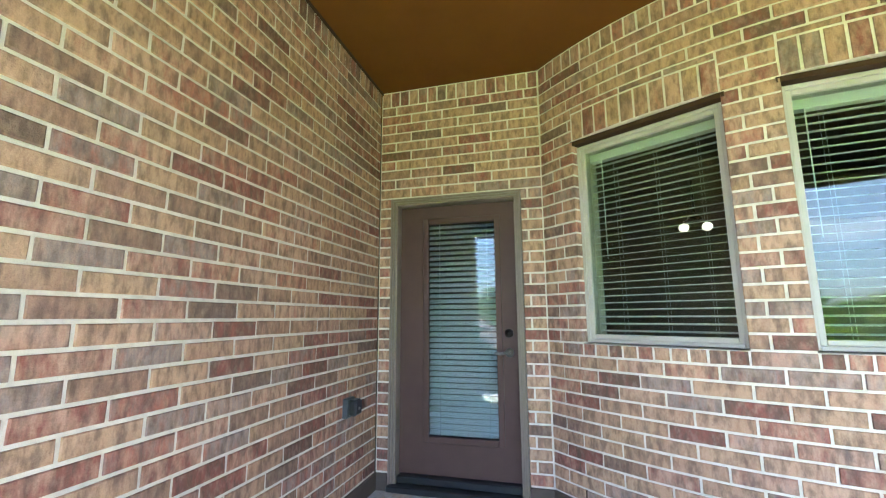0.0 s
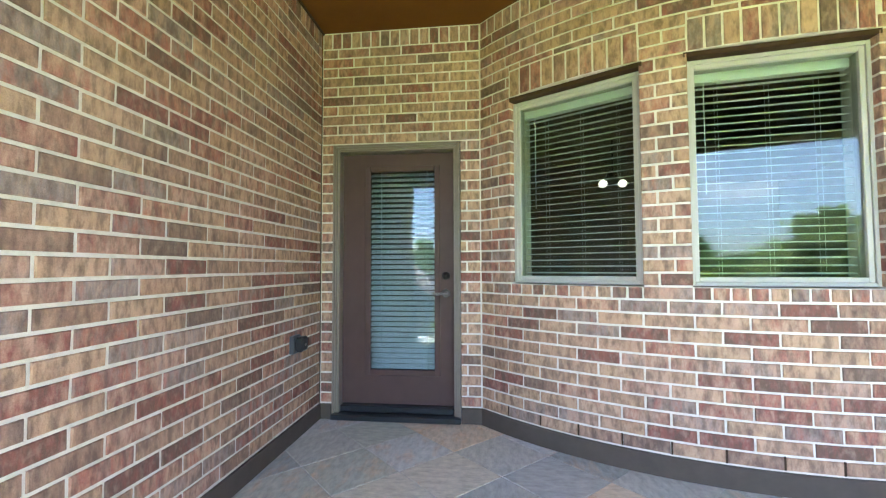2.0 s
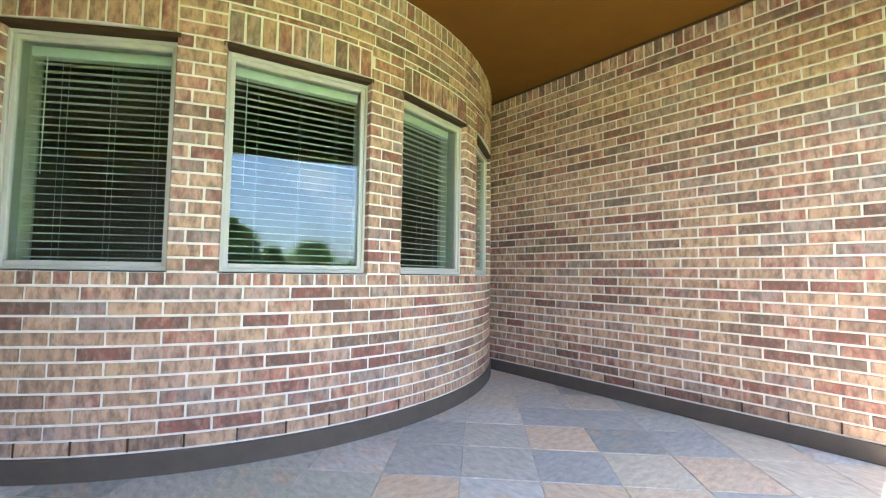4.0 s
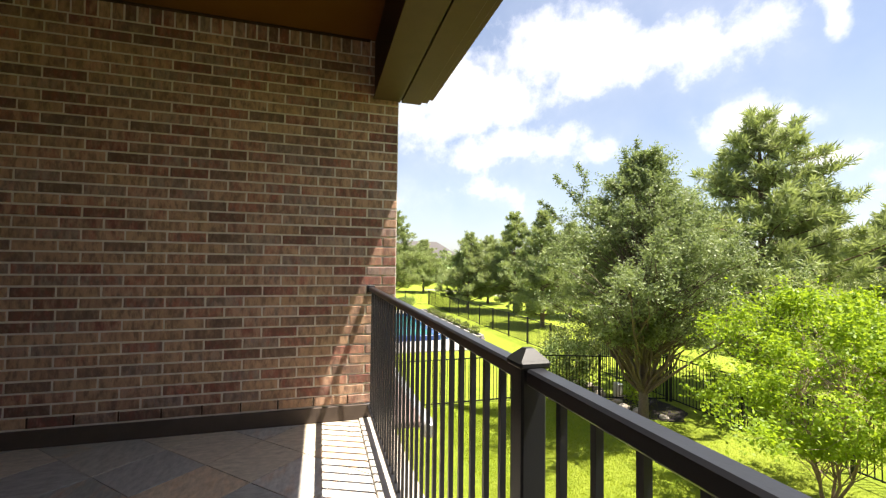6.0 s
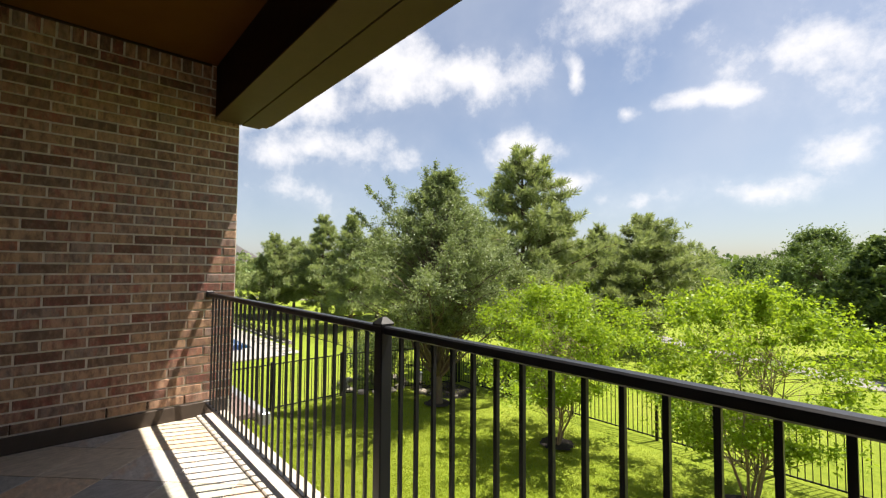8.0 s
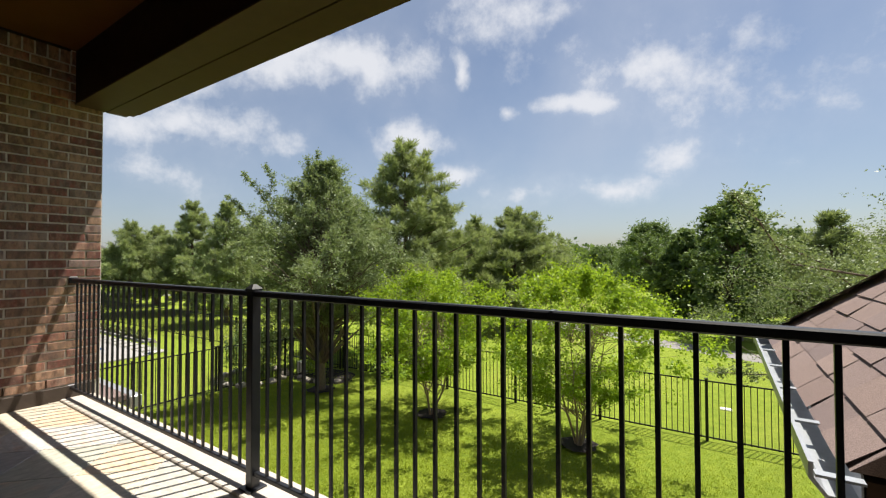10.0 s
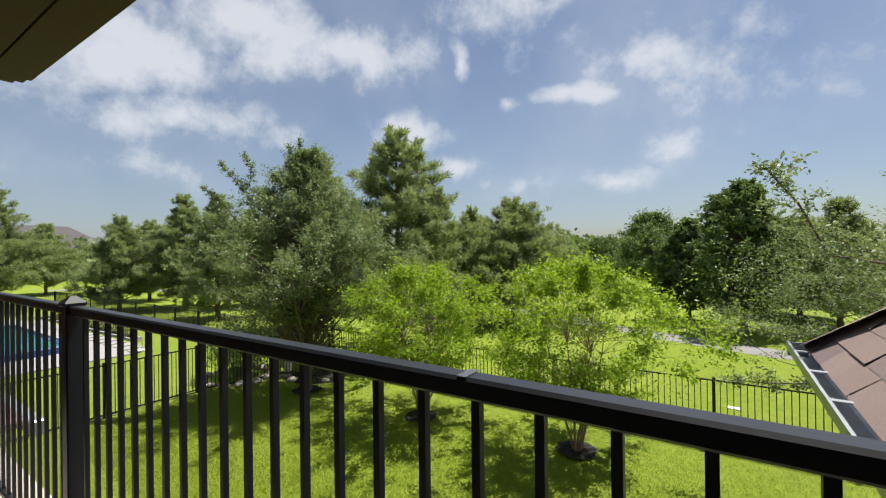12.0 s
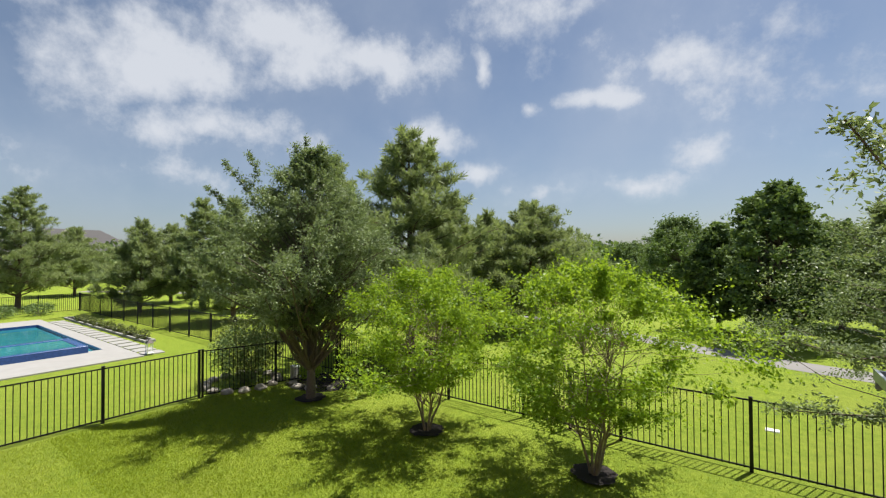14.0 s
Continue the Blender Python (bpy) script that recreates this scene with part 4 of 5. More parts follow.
def build_tree(name, at, label, height, profile, trunk_r, fork, clumps, per, leaf, leafmat, bark, seed, stems=1, spread=0.3, slim=0.5, droop=0.0, wild=0.25, category="tree", tight=1.0, arms=(), limb=0.38):
    """A broadleaf tree. profile: (share of the height, radius) of the crown's outline; each clump of leaves hangs on its own limb."""
    r = random.Random(seed)
    g = np.random.default_rng(seed)
    tree = empty(name, Matrix.Translation((at[0], at[1], G)), label, category)
    hs, rs = [p[0] for p in profile], [p[1] for p in profile]
    tv, tf, lv, lf = [], [], [], []
    tops = []
    for s in range(stems):
        ang = 2 * math.pi * s / stems + r.uniform(-0.4, 0.4)
        off = 0.0 if stems == 1 else trunk_r * 1.6
        base = Vector((math.cos(ang) * off, math.sin(ang) * off, -0.03))
        top = Vector((math.cos(ang) * spread * (stems > 1) + r.uniform(-0.1, 0.1), math.sin(ang) * spread * (stems > 1) + r.uniform(-0.1, 0.1), height * (0.9 if stems == 1 else r.uniform(0.6, 0.75))))
        pts = bent(base, top, r, 0.05, 8)
        tube_data(tv, tf, pts, [trunk_r * (1.25 if i == 0 else 1) * (1 - 0.85 * i / 8) for i in range(9)], 9)
        tops.append(pts)
    centres = []
    for k in range(clumps):
        h = r.uniform(hs[0], hs[-1])
        rad = float(np.interp(h, hs, rs))
        ang = r.uniform(0, 2 * math.pi)
        lump = 0.78 + wild * noise.noise(Vector((math.cos(ang) * 1.3 + seed, math.sin(ang) * 1.3, h * 4))) * 1.6
        q = rad * lump * math.sqrt(r.uniform(0.12, 1.0))
        c = Vector((math.cos(ang) * q, math.sin(ang) * q, h * height))
        pts = tops[k % stems]
        idx = min(7, max(1, int(8 * min(0.92, max(fork, (h - 0.12 - 0.1 * r.random()) / (0.9 if stems == 1 else 0.68))))))
        if q > 0.15:
            br = bent(pts[idx], c, r, 0.13, 4)
            r0 = max(0.006, trunk_r * (1 - 0.85 * idx / 8) * limb)
            tube_data(lv, lf, br, [r0 * (1 - 0.75 * i / 4) for i in range(5)], 5)
        sz = (0.16 + 0.20 * rad / max(rs)) * max(rs) * r.uniform(0.5, 1.1) * tight
        m = int(per * r.uniform(0.6, 1.3))
        p = np.clip(g.normal(size=(m, 3)), -1.5, 1.5) * (sz * 0.5, sz * 0.5, sz * 0.34)
        # twigs: leaves gather along a few sprays out of the clump
        out = np.array([math.cos(ang), math.sin(ang), 0.35])
        spr = out + g.normal(size=(6, 3)) * 0.75
        which = g.integers(0, 6, m)
        along = g.uniform(0, 1, m)[:, None]
        tw = spr[which] * along * sz * 0.85 + g.normal(size=(m, 3)) * sz * 0.09
        mixed = np.where(g.random(m)[:, None] < 0.62, tw, p)
        centres.append(np.array(c) + mixed)
    for tip in arms:
        tip = Vector(tip)
        br = bent(tops[0][4], tip, r, 0.16, 8)
        tube_data(lv, lf, br, [trunk_r * 0.16 * (1 - 0.9 * i / 8) + 0.003 for i in range(9)], 5)
        for i in range(56):
            s = 0.25 + 0.75 * (i + r.random()) / 56
            k = min(7, int(s * 8))
            c = br[k].lerp(br[k + 1], s * 8 - k)
            w = 0.34 * (1.15 - s)
            out = np.array([r.gauss(0, 1), r.gauss(0, 1), r.gauss(0.5, 0.8)])
            k2 = 60 if leaf < 0.04 else 30
            along = g.uniform(0, 1, k2)[:, None]
            centres.append(np.array(c) + out * along * w + g.normal(size=(k2, 3)) * 0.03)
    trunk = raw("trunk", tv, tf, bark, tree, True)
    raw("branchwork", lv, lf, bark, trunk, True)
    leaf_cloud("crown", np.concatenate(centres), leaf, leafmat, tree, seed + 1, slim=slim, droop=droop)
    return tree


def build_pine(at, label, height, radius, seed, bare=0.1, whorls=20, needle=0.28, mat=None, dense=1.0):
    """A pine: whorls of upswept limbs that end in brushes of needles."""
    r = random.Random(seed)
    g = np.random.default_rng(seed)
    tree = empty("pine_tree", Matrix.Translation((at[0], at[1], G)), label, "tree")
    tv, tf, lv, lf = [], [], [], []
    lean = Vector((r.uniform(-0.2, 0.2), r.uniform(-0.2, 0.2), height * 0.985))
    tr = bent(Vector((0, 0, -0.03)), lean, r, 0.015, 10)
    r0 = height * 0.02
    tube_data(tv, tf, tr, [r0 * (1 - 0.9 * i / 10) + 0.01 for i in range(11)], 8)
    centres, ways = [], []
    for w in range(whorls):
        t = bare + (1 - bare) * (w + r.uniform(-0.25, 0.25)) / (whorls - 0.3)
        t = min(0.97, max(bare, t))
        n = r.randint(4, 6)
        a0 = r.uniform(0, 6.28)
        for k in range(n):
            ang = a0 + 6.28 * k / n + r.uniform(-0.35, 0.35)
            rr = radius * 1.12 * min(1.0, 0.06 + 1.5 * (1 - t)) * r.uniform(0.55, 1.15) * (0.8 + 0.2 * min(1, (t - bare) * 6 + 0.2))
            base = tr[min(9, int(t * 10))].lerp(tr[min(10, int(t * 10) + 1)], t * 10 - int(t * 10))
            tip = base + Vector((math.cos(ang) * rr, math.sin(ang) * rr, rr * r.uniform(0.15, 0.45) + t * t * r.uniform(0.1, 0.5)))
            br = bent(base, tip, r, 0.1, 5)
            tube_data(lv, lf, br, [max(0.008, r0 * 0.28 * (1 - t * 0.6)) * (1 - 0.75 * i / 5) for i in range(6)], 5)
            tufts = max(4, int(rr * 7.5 * dense))
            for q in range(tufts):
                s = 0.3 + 0.7 * (q + r.random()) / tufts
                i = min(4, int(s * 5))
                c = br[i].lerp(br[i + 1], s * 5 - i) + Vector((r.gauss(0, 0.2), r.gauss(0, 0.2), r.gauss(0.06, 0.06))) * (0.2 + rr * 0.4)
                m = int(44 * r.uniform(0.7, 1.3))
                dirs = g.normal(size=(m, 3)) * 0.8 + np.array([math.cos(ang) * 0.7, math.sin(ang) * 0.7, 0.75])
                dirs /= np.linalg.norm(dirs, axis=1)[:, None]
                stem = np.array([math.cos(ang) * 0.5, math.sin(ang) * 0.5, 0.5]) * needle * 1.1
                centres.append(np.array(c) + stem * g.uniform(-0.6, 0.6, m)[:, None] + dirs * needle * 0.12)
                ways.append(dirs)
    trunk = raw("trunk", tv, tf, PINEBARK, tree, True)
    raw("branchwork", lv, lf, PINEBARK, trunk, True)
    leaf_cloud("crown", np.concatenate(centres), needle, mat or NEEDLE, tree, seed + 3, slim=0.13, fold=0.1, along=np.concatenate(ways))
    return tree


def mulch_ring(at, r):
    bm = bmesh.new()
    bmesh.ops.create_circle(bm, cap_ends=True, segments=28, radius=r, matrix=Matrix.Translation((0, 0, 0.012)))
    res = bmesh.ops.inset_region(bm, faces=bm.faces[:], thickness=r * 0.45, depth=0.05)
    for v in bm.verts:
        v.co.x += rng.uniform(-0.05, 0.05)
        v.co.y += rng.uniform(-0.05, 0.05)
        if v.co.z < 0.02:
            v.co.z = -0.02
    ob = tagged(link("mulch_ring", bm, MULCH), "dark mulch heaped round the foot of a tree", "mulch", "mulch rings")
    ob.matrix_basis = Matrix.Translation((at[0], at[1], G))


OAK, CM1, CM2 = (11.7, -11.72), (7.4, -11.9), (3.46, -12.15)
build_tree("oak_tree", OAK, "grey-green live oak with a broad ragged crown on the lawn", 7.4,
           [(0.32, 1.3), (0.37, 2.6), (0.45, 3.4), (0.56, 3.3), (0.67, 2.5), (0.78, 1.6), (0.89, 0.8), (1.0, 0.25)], 0.13, 0.2, 380, 380, 0.072, OAKLEAF, BARK, 11, slim=0.42, wild=0.6, tight=0.5,
           arms=((1.4, 1.9, 7.0), (1.7, 2.3, 6.3), (1.0, 1.4, 7.3), (2.0, 2.7, 5.4), (2.2, 3.0, 4.4), (0.1, 0.1, 7.9), (0.4, 0.3, 7.7), (-0.2, -0.4, 7.5), (-1.9, -2.6, 4.3), (-1.5, -2.0, 5.4)))
for at, sd, hh in ((CM1, 21, 3.7), (CM2, 22, 3.85)):
    build_tree("crepe_myrtle_tree", at, "bright lime-green crepe myrtle with several slim stems", hh,
               [(0.3, 0.5), (0.40, 1.5), (0.58, 2.4), (0.78, 2.45), (0.92, 1.8), (1.04, 0.8)], 0.03, 0.3, 175, 240, 0.066, CREPELEAF, PALEBARK, sd, stems=5, spread=0.8, slim=0.55, wild=0.6, tight=0.56)
for at in (OAK, CM1, CM2):
    mulch_ring(at, 0.42)

PINES = [((51.5, -11.5), 10.2, 3.6, 31), ((39.6, -16.5), 7.0, 3.0, 32), ((36.6, -19.9), 8.9, 2.8, 33), ((20.1, -19.6), 9.9, 2.4, 34),
         ((12.8, -17.6), 9.6, 3.7, 35), ((11.5, -27.0), 7.2, 4.0, 36), ((16.5, -26.0), 8.2, 2.4, 37), ((63.2, -17.9), 7.6, 3.4, 38), ((45.4, -20.9), 7.2, 2.8, 39),
         ((28.7, -18.2), 8.0, 2.4, 61), ((32.5, -22.9), 7.6, 2.6, 62), ((12.5, -23.5), 6.4, 1.8, 63), ((-4.2, -32.2), 6.6, 2.2, 64)]
for at, hh, rr, sd in PINES:
    build_pine(at, "tall green pine with clumped needles beyond the fence", hh, rr, sd)
for at, hh, rr, sd in (((6.8, -51.4), 7.7, 4.6, 41), ((13.7, -62.5), 5.6, 4.2, 44), ((27.8, -95.5), 6.6, 4.5, 45), ((-3.1, -36.4), 5.9, 2.6, 46), ((2.5, -32.3), 5.9, 1.9, 42), ((-0.1, -29.2), 7.6, 2.3, 43)):
    build_tree("broadleaf_tree", at, "dark green dense tree standing on the golf course", hh, [(0.12, rr * 0.5), (0.3, rr * 0.95), (0.55, rr), (0.8, rr * 0.7), (1.0, rr * 0.2)], 0.14, 0.15, 240, 210, 0.2, DARKLEAF, BARK, sd, wild=0.4, tight=0.6)
build_tree("oak_tree", (-2.1, -9.5), "live oak with arching open branches beside the lower roof", 5.5,
           [(0.4, 1.6), (0.5, 2.7), (0.62, 3.0), (0.75, 2.5), (0.9, 1.5), (1.0, 0.5)], 0.12, 0.3, 330, 560, 0.034, OAKLEAF, BARK, 51, slim=0.45, wild=0.5, tight=0.42, limb=0.14,
           arms=((2.7, 3.3, 4.85), (2.4, 2.6, 4.5), (2.3, -0.5, 4.6), (2.9, 0.9, 2.9), (2.8, 1.4, 3.6)))


def grass_blades():
    """Short blades over the mown lawn between the house and the fence."""
    g = np.random.default_rng(9)
    n = 230000
    x, y = g.uniform(-3.0, 14.4, n), -14.0 + 10.2 * np.sqrt(g.uniform(0, 1, n)) * g.choice((1.0, 0.75), n)
    base = np.stack([x, y, np.full(n, G - 0.004)], 1)
    a = g.uniform(0, 6.283, n)
    lean = g.normal(size=(n, 2)) * 0.022
    w = 0.006
    v = np.empty((n, 3, 3))
    v[:, 0] = base + np.stack([np.cos(a) * w, np.sin(a) * w, np.zeros(n)], 1)
    v[:, 1] = base - np.stack([np.cos(a) * w, np.sin(a) * w, np.zeros(n)], 1)
    v[:, 2] = base + np.stack([lean[:, 0], lean[:, 1], g.uniform(0.025, 0.06, n)], 1)
    me = bpy.data.meshes.new("grass_blades")
    me.vertices.add(n * 3)
    me.vertices.foreach_set("co", v.ravel())
    me.loops.add(n * 3)
    me.loops.foreach_set("vertex_index", np.arange(n * 3, dtype=np.int32))
    me.polygons.add(n)
    me.polygons.foreach_set("loop_start", np.arange(0, n * 3, 3, dtype=np.int32))
    me.update(calc_edges=True)
    me.materials.append(leaf_material("grass_blade", (0.16, 0.235, 0.012), (0.32, 0.39, 0.028), (0.31, 0.38, 0.015), 0.6, 0.4))
    tagged(new("grass_blades", me), "short bright green mown grass blades", "grass", kind="stuff")


grass_blades()


def build_shrub(at, r_, h_, label, seed, mat, n=2600, leaf=0.07, group=""):
    g = np.random.default_rng(seed)
    ob = empty("shrub", Matrix.Translation((at[0], at[1], G)), label, "shrub", group)
    bm = bmesh.new()
    for k in range(7):
        a = k * 0.9
        cyl(bm, (0.03 * math.cos(a), 0.03 * math.sin(a), -0.02), (r_ * 0.55 * math.cos(a), r_ * 0.55 * math.sin(a), h_ * 0.75), 0.014, 0.005, 5)
    part("stem", bm, BARK, ob)
    d = g.normal(size=(n, 3))
    d /= np.linalg.norm(d, axis=1)[:, None]
    q = g.uniform(0.25, 1.0, n) ** 0.4
    lump = 1 + 0.22 * np.sin(d[:, 0] * 5 + seed) * np.cos(d[:, 1] * 6) + g.normal(size=n) * 0.06
    p = d * (q * lump)[:, None] * (r_, r_, h_ * 0.5)
    p[:, 2] += h_ * 0.52
    p[:, 2] = np.maximum(p[:, 2], 0.03)
    leaf_cloud("crown", p, leaf, mat, ob, seed + 1)


build_shrub((15.0, -11.4), 1.0, 1.9, "dark dense rounded shrub inside a ring of stones", 81, DARKLEAF, 5200, 0.08)
build_shrub((15.2, -11.9), 1.15, 2.5, "tan-tipped loose shrub behind the garden fence", 82, SHRUBLEAF, 3600, 0.09)
build_shrub((13.3, -12.9), 0.38, 0.7, "small golden-green shrub in the corner bed", 83, CREPELEAF, 900, 0.06)
for k in range(7):
    build_shrub((26.6 + k * 1.75, -12.34), 0.34, 0.55, "small green shrub in the bed beside the pool", 90 + k, SHRUBLEAF, 500, 0.09, "bed shrubs")
for k in range(6):
    build_shrub((43.9, -11.5 + k * 2.1), 0.95, 0.95, "low dark green hedge shrub along the far fence", 100 + k, DARKLEAF, 900, 0.13, "hedge shrubs")

# corner bed with its stones
cb = bmesh.new()
bmesh.ops.create_circle(cb, cap_ends=True, segments=30, radius=1.0, matrix=Matrix.Diagonal((1.25, 0.95, 1, 1)))
for v in cb.verts:
    v.co.x *= 1 + rng.uniform(-0.08, 0.08)
    v.co.y *= 1 + rng.uniform(-0.08, 0.08)
cbo = tagged(link("corner_bed", cb, MULCH), "dark mulched planting bed in the garden corner", "flower bed", kind="structure")
cbo.matrix_basis = Matrix.Translation((12.95, -12.95, G + 0.008))


def build_stone(x, y, s, k, label, group):
    bm = bmesh.new()
    bmesh.ops.create_icosphere(bm, subdivisions=2, radius=s)
    for v in bm.verts:
        v.co *= 1 + 0.25 * noise.noise(v.co * 5 / s * 0.3 + Vector((k * 3.1, k, 0)))
        v.co.z *= 0.55
    ob = tagged(link("garden_stone", bm, STONE), label, "stone", group)
    ob.matrix_basis = Matrix.Translation((x, y, G + s * 0.3)) @ Matrix.Rotation(k * 1.3, 4, "Z")


for k, (x, y, s) in enumerate(((13.0, -12.15, 0.17), (12.5, -12.3, 0.2), (13.5, -12.35, 0.14), (12.0, -12.7, 0.13), (13.85, -12.75, 0.16))):
    build_stone(x, y, s, k, "pale weathered stone edging the corner bed", "bed stones")
for k in range(14):
    a = 2 * math.pi * k / 14
    build_stone(15.0 + 1.12 * math.cos(a), -11.4 + 1.12 * math.sin(a), 0.19, k + 9, "pale stone in the ring round the dark shrub", "ring stones")
ub = empty("utility_box", Matrix.Translation((14.0, -12.75, G)), "small white utility box standing in the bed", "utility box")
part("body", box((-0.13, -0.1, 0.0), (0.13, 0.1, 0.42), 0.012), WHITE, ub)
part("lid", box((-0.145, -0.115, 0.421), (0.145, 0.115, 0.455), 0.01), WHITE, ub)
ln = empty("garden_lantern", Matrix.Translation((22.4, -11.2, G + 0.06)), "white metal lantern standing on the pool deck", "lantern")
part("base", box((-0.13, -0.13, 0), (0.13, 0.13, 0.05), 0.008), WHITE, ln)
for sx in (-1, 1):
    for sy in (-1, 1):
        part("upright", box((sx * 0.1 - 0.012, sy * 0.1 - 0.012, 0.051), (sx * 0.1 + 0.012, sy * 0.1 + 0.012, 0.46)), WHITE, ln)
bm = bmesh.new()
bmesh.ops.create_cone(bm, cap_ends=True, segments=4, radius1=0.2, radius2=0.03, depth=0.16, matrix=Matrix.Translation((0, 0, 0.541)) @ Matrix.Rotation(radians(45), 4, "Z"))
part("hood", bm, BRONZE, ln, "dark pointed hood")


# ---- lower roof beside the balcony ----
def build_lower_roof():
    roof = empty("lower_roof", Matrix(), "brown shingled hip roof with a metal gutter below the balcony", "roof", kind="structure")
    EX, EY, EZ, P, BACK = 0.36, -6.6, 0.565, 0.93, -3.95
    run = 3.0
    v = [(EX, EY, EZ), (EX, BACK, EZ), (EX - run, BACK, EZ + P * run), (EX - run, EY + run, EZ + P * run), (EX - 2 * run, EY, EZ), (EX - 2 * run, BACK, EZ)]
    raw("deck", v, [(0, 1, 2, 3), (0, 3, 4), (4, 3, 2, 5), (1, 5, 2)], SHINGLE, roof)
    # shingle tabs in courses on the slope towards the garden
    verts, faces = [], []
    rr = random.Random(3)
    ex = 0.145
    s = 0.0
    k = 0
    slope = math.hypot(1, P)
    while s < run * slope:
        x = s / slope
        y0, y1 = EY + x, BACK
        y = y0 - rr.uniform(0, 0.3) - (k % 3) * 0.1
        while y < y1:
            b = y + 0.30
            a2, b2 = max(y, y0) + 0.004, min(b, y1) - 0.004
            if b2 - a2 > 0.03:
                t = rr.choice((0.006, 0.010, 0.014))
                for q, off in ((s - 0.012, t), (s + ex, 0.003)):
                    xx, zz = EX - q / slope, EZ + P * q / slope
                    nx, nz = P / slope, 1 / slope
                    for yy in (a2, b2):
                        verts.append((xx + nx * off, yy, zz + nz * off))
                q = s - 0.012
                xx, zz = EX - q / slope, EZ + P * q / slope
                for yy in (a2, b2):
                    verts.append((xx - 0.001, yy, zz))
                n = len(verts) - 6
                faces += [(n, n + 1, n + 3, n + 2), (n + 4, n + 5, n + 1, n)]
            y = b
        s += ex
        k += 1
    tagged(raw("shingles", verts, faces, SHINGLE, roof), "staggered brown asphalt shingles", kind="stuff")
    hip = bmesh.new()
    n = 24
    for i in range(n):
        t0, t1 = i / n * run, (i + 1.25) / n * run
        a = Vector((EX - t0, EY + t0, EZ + P * t0 + 0.026))
        b = Vector((EX - t1, EY + t1, EZ + P * t1 + 0.016))
        side = Vector((0.11, 0.11, -0.045))
        other = Vector((-0.11, -0.11, -0.045))
        q = [hip.verts.new(p) for p in (a, a + side, b + side, b, b + other, a + other)]
        hip.faces.new((q[0], q[1], q[2], q[3]))
        hip.faces.new((q[0], q[3], q[4], q[5]))
    part("hip_cap", hip, SHINGLE, roof)
    gut = bmesh.new()
    prof = [(0.0, 0.0), (0.0, -0.09), (0.085, -0.09), (0.125, -0.04), (0.125, 0.012), (0.112, 0.012), (0.112, -0.035), (0.08, -0.08), (0.006, -0.08), (0.006, 0.0)]
    rows = [[gut.verts.new((EX - 0.03 + x, y, EZ - 0.005 + z)) for x, z in prof] for y in (EY - 0.09, BACK)]
    for i in range(len(prof)):
        j = (i + 1) % len(prof)
        gut.faces.new((rows[0][i], rows[1][i], rows[1][j], rows[0][j]))
    gut.faces.new(rows[0][::-1])
    gut.faces.new(rows[1])
    add_box(gut, (EX - 0.02, EY - 0.09, EZ - 0.09), (EX + 0.09, EY - 0.075, EZ + 0.0))
    part("gutter", gut, GUTTERIN, roof, "open metal gutter")
    for i in range(6):
        b = box((EX - 0.02, EY + 0.2 + i * 0.5, EZ - 0.004), (EX + 0.09, EY + 0.235 + i * 0.5, EZ + 0.004))
        part("gutter_strap", b, GUTTERIN, roof)
    fas = boxes([((EX - 0.10, EY + 0.02, EZ - 0.2), (EX - 0.035, BACK, EZ - 0.02)), ((EX - 0.45, EY + 0.1, EZ - 0.21), (EX - 0.101, BACK, EZ - 0.19))])
    part("fascia", fas, TRIMDARK, roof, "dark brown fascia and soffit")
    part("wall", box((EX - 5.6, EY + 0.45, G - 0.2), (EX - 0.40, -3.73, EZ - 0.215)), FARWALL, roof)


build_lower_roof()
# eave of the lower roof on the other side
lr = empty("lower_eave", Matrix.Translation((5.55, -4.08, -0.15)), "small shingled eave with a gutter below the wall end", "roof", kind="structure")
part("shingles", boxes([((0.0, 0.06, -0.03), (4.0, 0.36, 0.03))], 0.01), SHINGLE, lr)
part("gutter", boxes([((-0.05, -0.05, -0.11), (4.0, 0.05, 0.01))], 0.01), GUTTERIN, lr)


# ---- far things ----
def build_far_house(at, w, d, h, ridge, rot):
    m = Matrix.Translation((at[0], at[1], G)) @ Matrix.Rotation(radians(rot), 4, "Z")
    hs = empty("house", m, "far brick house with a grey hip roof", "house")
    part("wall", box((-w / 2, -d / 2, 0), (w / 2, d / 2, h)), FARWALL, hs)
    v = [(-w / 2 - .6, -d / 2 - .6, h), (w / 2 + .6, -d / 2 - .6, h), (w / 2 + .6, d / 2 + .6, h), (-w / 2 - .6, d / 2 + .6, h), (-w / 2 + d / 2, 0, h + ridge), (w / 2 - d / 2, 0, h + ridge)]
    raw("roof", v, [(0, 1, 5, 4), (1, 2, 5), (2, 3, 4, 5), (3, 0, 4), (3, 2, 1, 0)], FARROOF, hs)
    for i in range(4):
        x = -w / 2 + w * (i + 0.5) / 4
        part("window", box((x - 0.7, -d / 2 - 0.06, 0.8), (x + 0.7, -d / 2 + 0.02, 2.2)), plain("dark_far_glass", (0.03, 0.035, 0.04), 0.1), hs)


build_far_house((118, -30), 26, 16, 3.4, 7.0, 100)
build_far_house((104, -14), 20, 14, 3.2, 5.0, 80)
for x, y in ((0.6, -16.8), (-2.1, -16.5)):
    tagged(link("turf_marker", box((x - 0.14, y - 0.09, G - 0.02), (x + 0.14, y + 0.09, G + 0.035), 0.012), WHITE), "small white plastic plate lying on the turf", "marker", "turf markers")


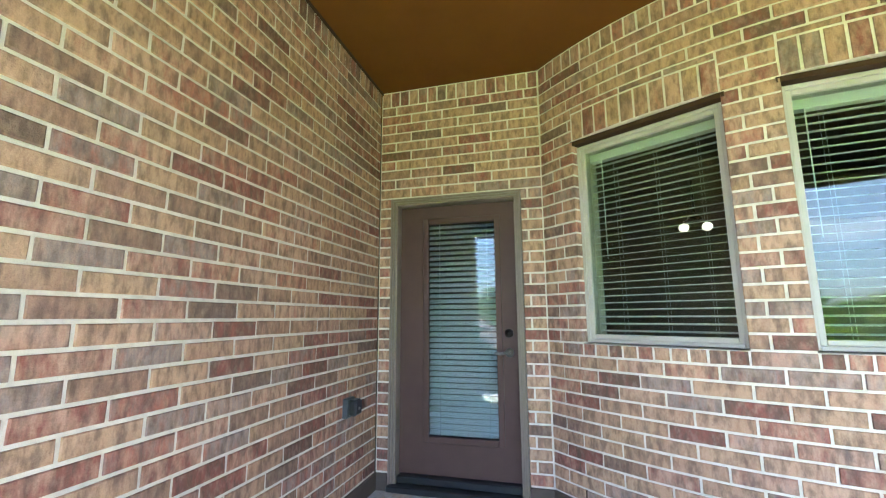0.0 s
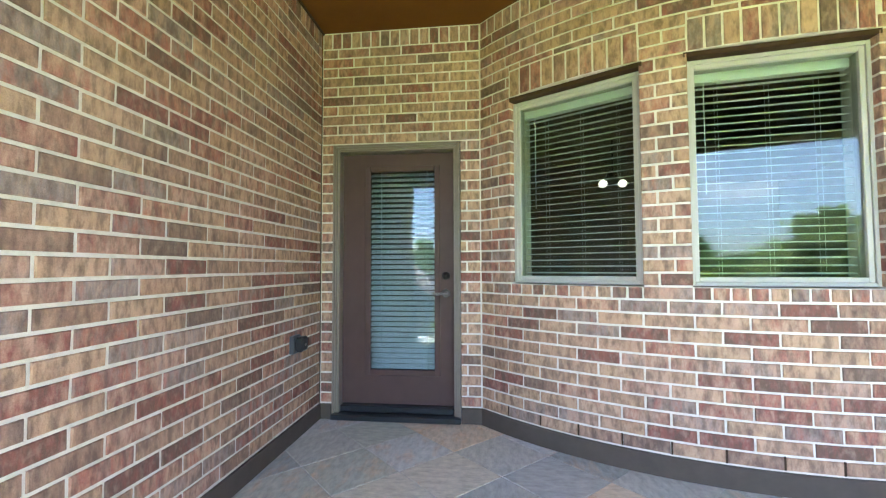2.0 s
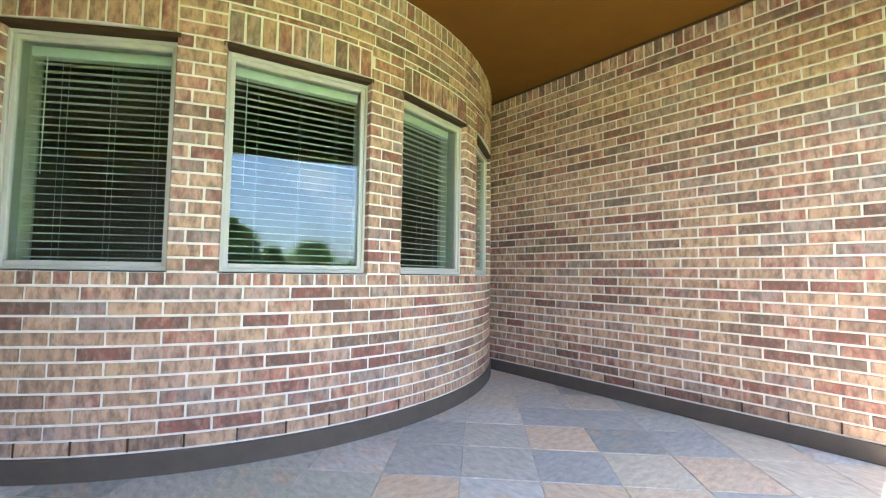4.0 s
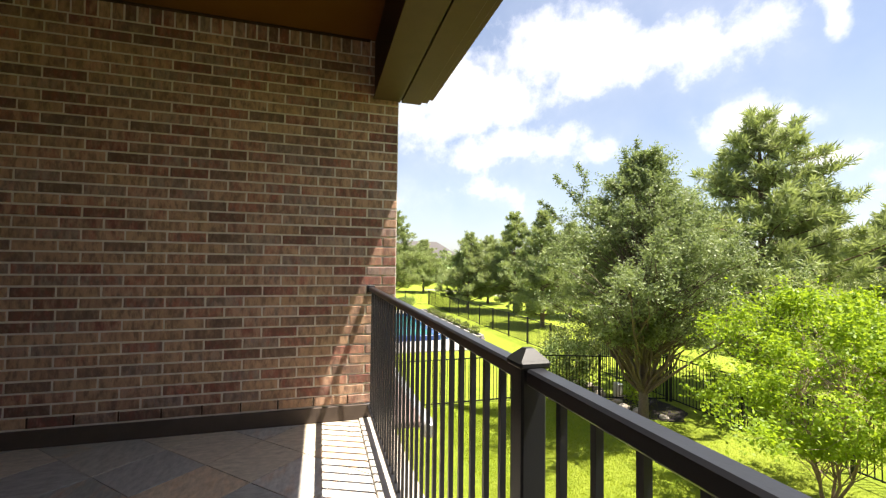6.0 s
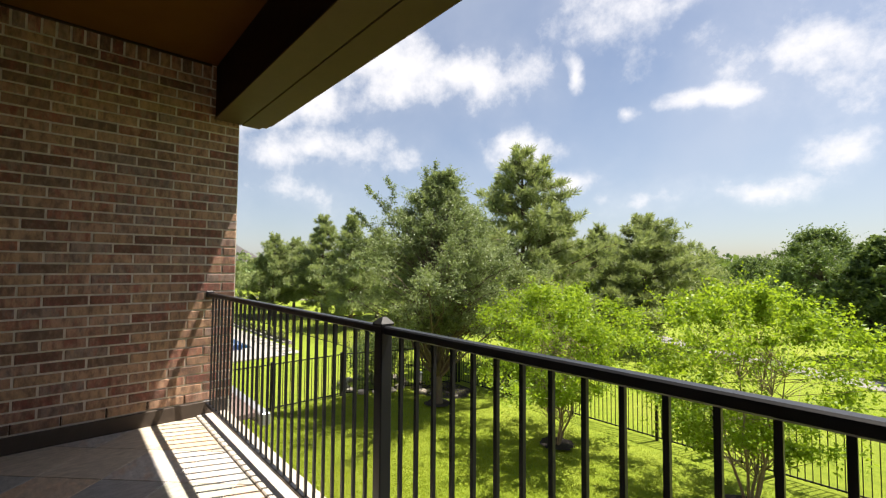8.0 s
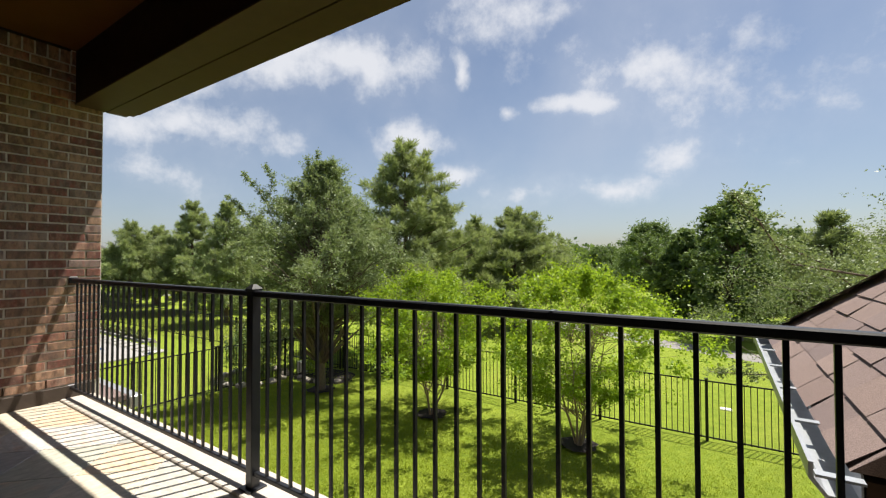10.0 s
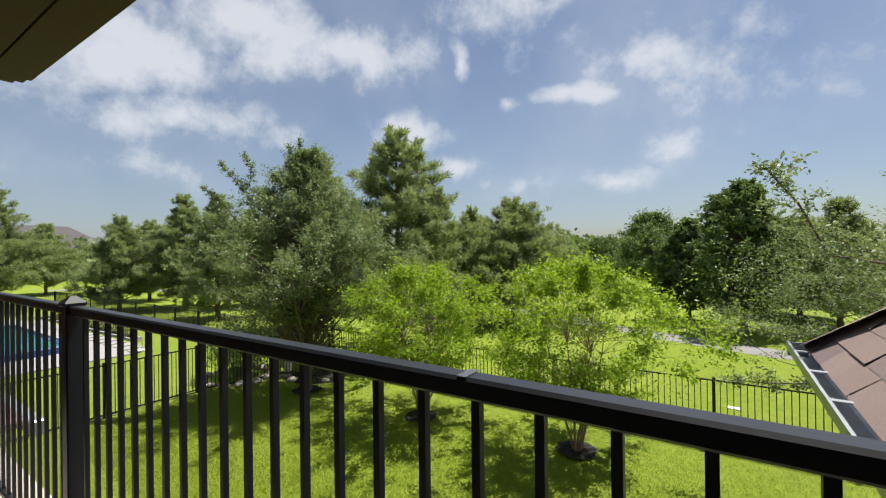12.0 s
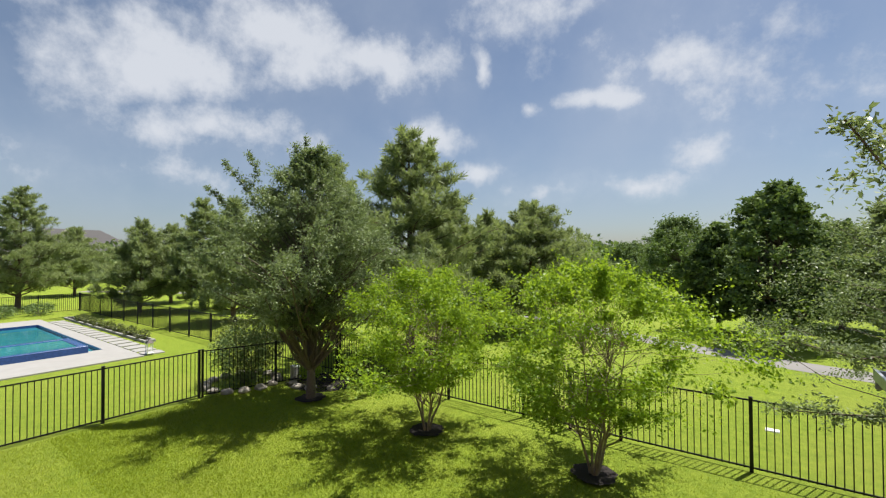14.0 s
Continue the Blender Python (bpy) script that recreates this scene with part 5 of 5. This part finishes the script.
# far woods along the horizon
def far_woods():
    g = np.random.default_rng(77)
    pts = []
    for k in range(420):
        a = g.uniform(-0.5, 3.3)
        dist = g.uniform(85, 210)
        cx, cy = dist * math.cos(a), -dist * math.sin(a)
        hh, ww = g.uniform(4.0, 8.0), g.uniform(3.0, 6.0)
        for q in range(14):
            c = np.array([cx, cy, G]) + np.array([g.normal() * ww * 0.5, g.normal() * ww * 0.5, hh * g.uniform(0.15, 0.85)])
            pts.append(c + g.normal(size=(22, 3)) * (ww * 0.26, ww * 0.26, hh * 0.13))
    ob = leaf_cloud("far_woods", np.concatenate(pts), 0.9, DARKLEAF, None, 78, slim=0.8)
    tagged(ob, "far line of dark green woods on the horizon", "woods", kind="stuff")


far_woods()

# ---- floor tiles, laid on the diagonal ----
def clip(poly, y0):
    """Keeps the part of a plan polygon with y above y0."""
    out = []
    for i, p in enumerate(poly):
        q = poly[(i + 1) % len(poly)]
        if p[1] >= y0:
            out.append(p)
        if (p[1] >= y0) != (q[1] >= y0):
            t = (y0 - p[1]) / (q[1] - p[1])
            out.append((p[0] + (q[0] - p[0]) * t, y0))
    return out


def tile_bm(poly, z0=-0.012, b=0.002):
    bm = bmesh.new()
    n = len(poly)
    cx, cy = sum(p[0] for p in poly) / n, sum(p[1] for p in poly) / n
    lo = [bm.verts.new((x, y, z0)) for x, y in poly]
    mid = [bm.verts.new((x, y, -b)) for x, y in poly]
    hi = [bm.verts.new((x + (cx - x) * 0.012, y + (cy - y) * 0.012, 0.0)) for x, y in poly]
    bm.faces.new(hi)
    for r0, r1 in ((lo, mid), (mid, hi)):
        for i in range(n):
            bm.faces.new((r0[i], r0[(i + 1) % n], r1[(i + 1) % n], r1[i]))
    return bm


def lay_tiles():
    side, gap = 0.41, 0.005
    h = (side - gap) / 2
    full = None
    a = radians(45)
    for i in range(-20, 20):
        for j in range(-20, 20):
            cx = 0.79 + (i - j) * side * math.cos(a)
            cy = -0.48 + (i + j) * side * math.sin(a)
            if not (-0.2 < cx < RX + 0.25 and -3.72 < cy < 0.25):
                continue
            if BOW.r - math.hypot(cx - 3.25, cy - 2.07) > 0.32 and cy > -0.7:
                continue
            sq = [(cx + h * 1.41421 * math.cos(q), cy + h * 1.41421 * math.sin(q)) for q in (0, math.pi / 2, math.pi, 3 * math.pi / 2)]
            if min(p[1] for p in sq) > -3.455:
                if full is None:
                    full = tile_bm([(p[0] - cx, p[1] - cy) for p in sq])
                    ob = part("tile", full, SLATE, floor)
                    full = ob.data
                else:
                    ob = new("tile", full)
                    ob.parent = floor
                ob.matrix_basis = Matrix.Translation((cx, cy, rng.uniform(-0.0006, 0.0006))) @ Matrix.Rotation(rng.choice((0, 1, 2, 3)) * math.pi / 2, 4, "Z")
            else:
                cut = clip(sq, -3.455)
                if len(cut) >= 3 and max(p[1] for p in cut) > -3.43:
                    part("tile", tile_bm(cut), SLATE, floor)


lay_tiles()

# ---- the bricks ----
lay_bricks(wall_left, left_face, 0.0, LEN_L, [], [], (0.6, 3.2, 0.1, 1.75), 1)
lay_bricks(wall_door, door_face, 0.0, DOOR_END, [DOOR_HOLE], [], (0.0, 1.3, 0.0, 3.0), 2)
lay_bricks(wall_bow, BOW, BOW0, BOW1, bow_holes, bow_specials, (-2.3, 1.6, 0.1, 2.6), 3, piers=PIERS)
lay_bricks(wall_right, right_face, 0.0, LEN_R, [], [], (1.8, 4.0, 0.1, 2.4), 4, shift=0.13)
lay_bricks(wall_right_end, end_face, 0.0, 0.6, [], [], (0.0, 0.0, 0.0, 0.0), 6)


# weep joints in the lowest course
def weeps(wall, face, u0, u1, shift):
    me = None
    u = u0 - shift + PITCH
    while u < u1 - 0.02:
        if u > u0 + 0.04:
            if me is None:
                ob = part("weep_joint", box((-0.005, -0.001, -0.034), (0.005, 0.03, 0.034)), TRIMDARK, wall)
                me = ob.data
            else:
                ob = new("weep_joint", me)
                ob.parent = wall
            ob.matrix_basis = face.place(u, Z0 + COURSE / 2) @ Matrix.Translation((0, 0.004, 0))
        u += PITCH


weeps(wall_right, right_face, 0.0, LEN_R, 0.13)
weeps(wall_bow, BOW, BOW0, BOW1, 0.0)
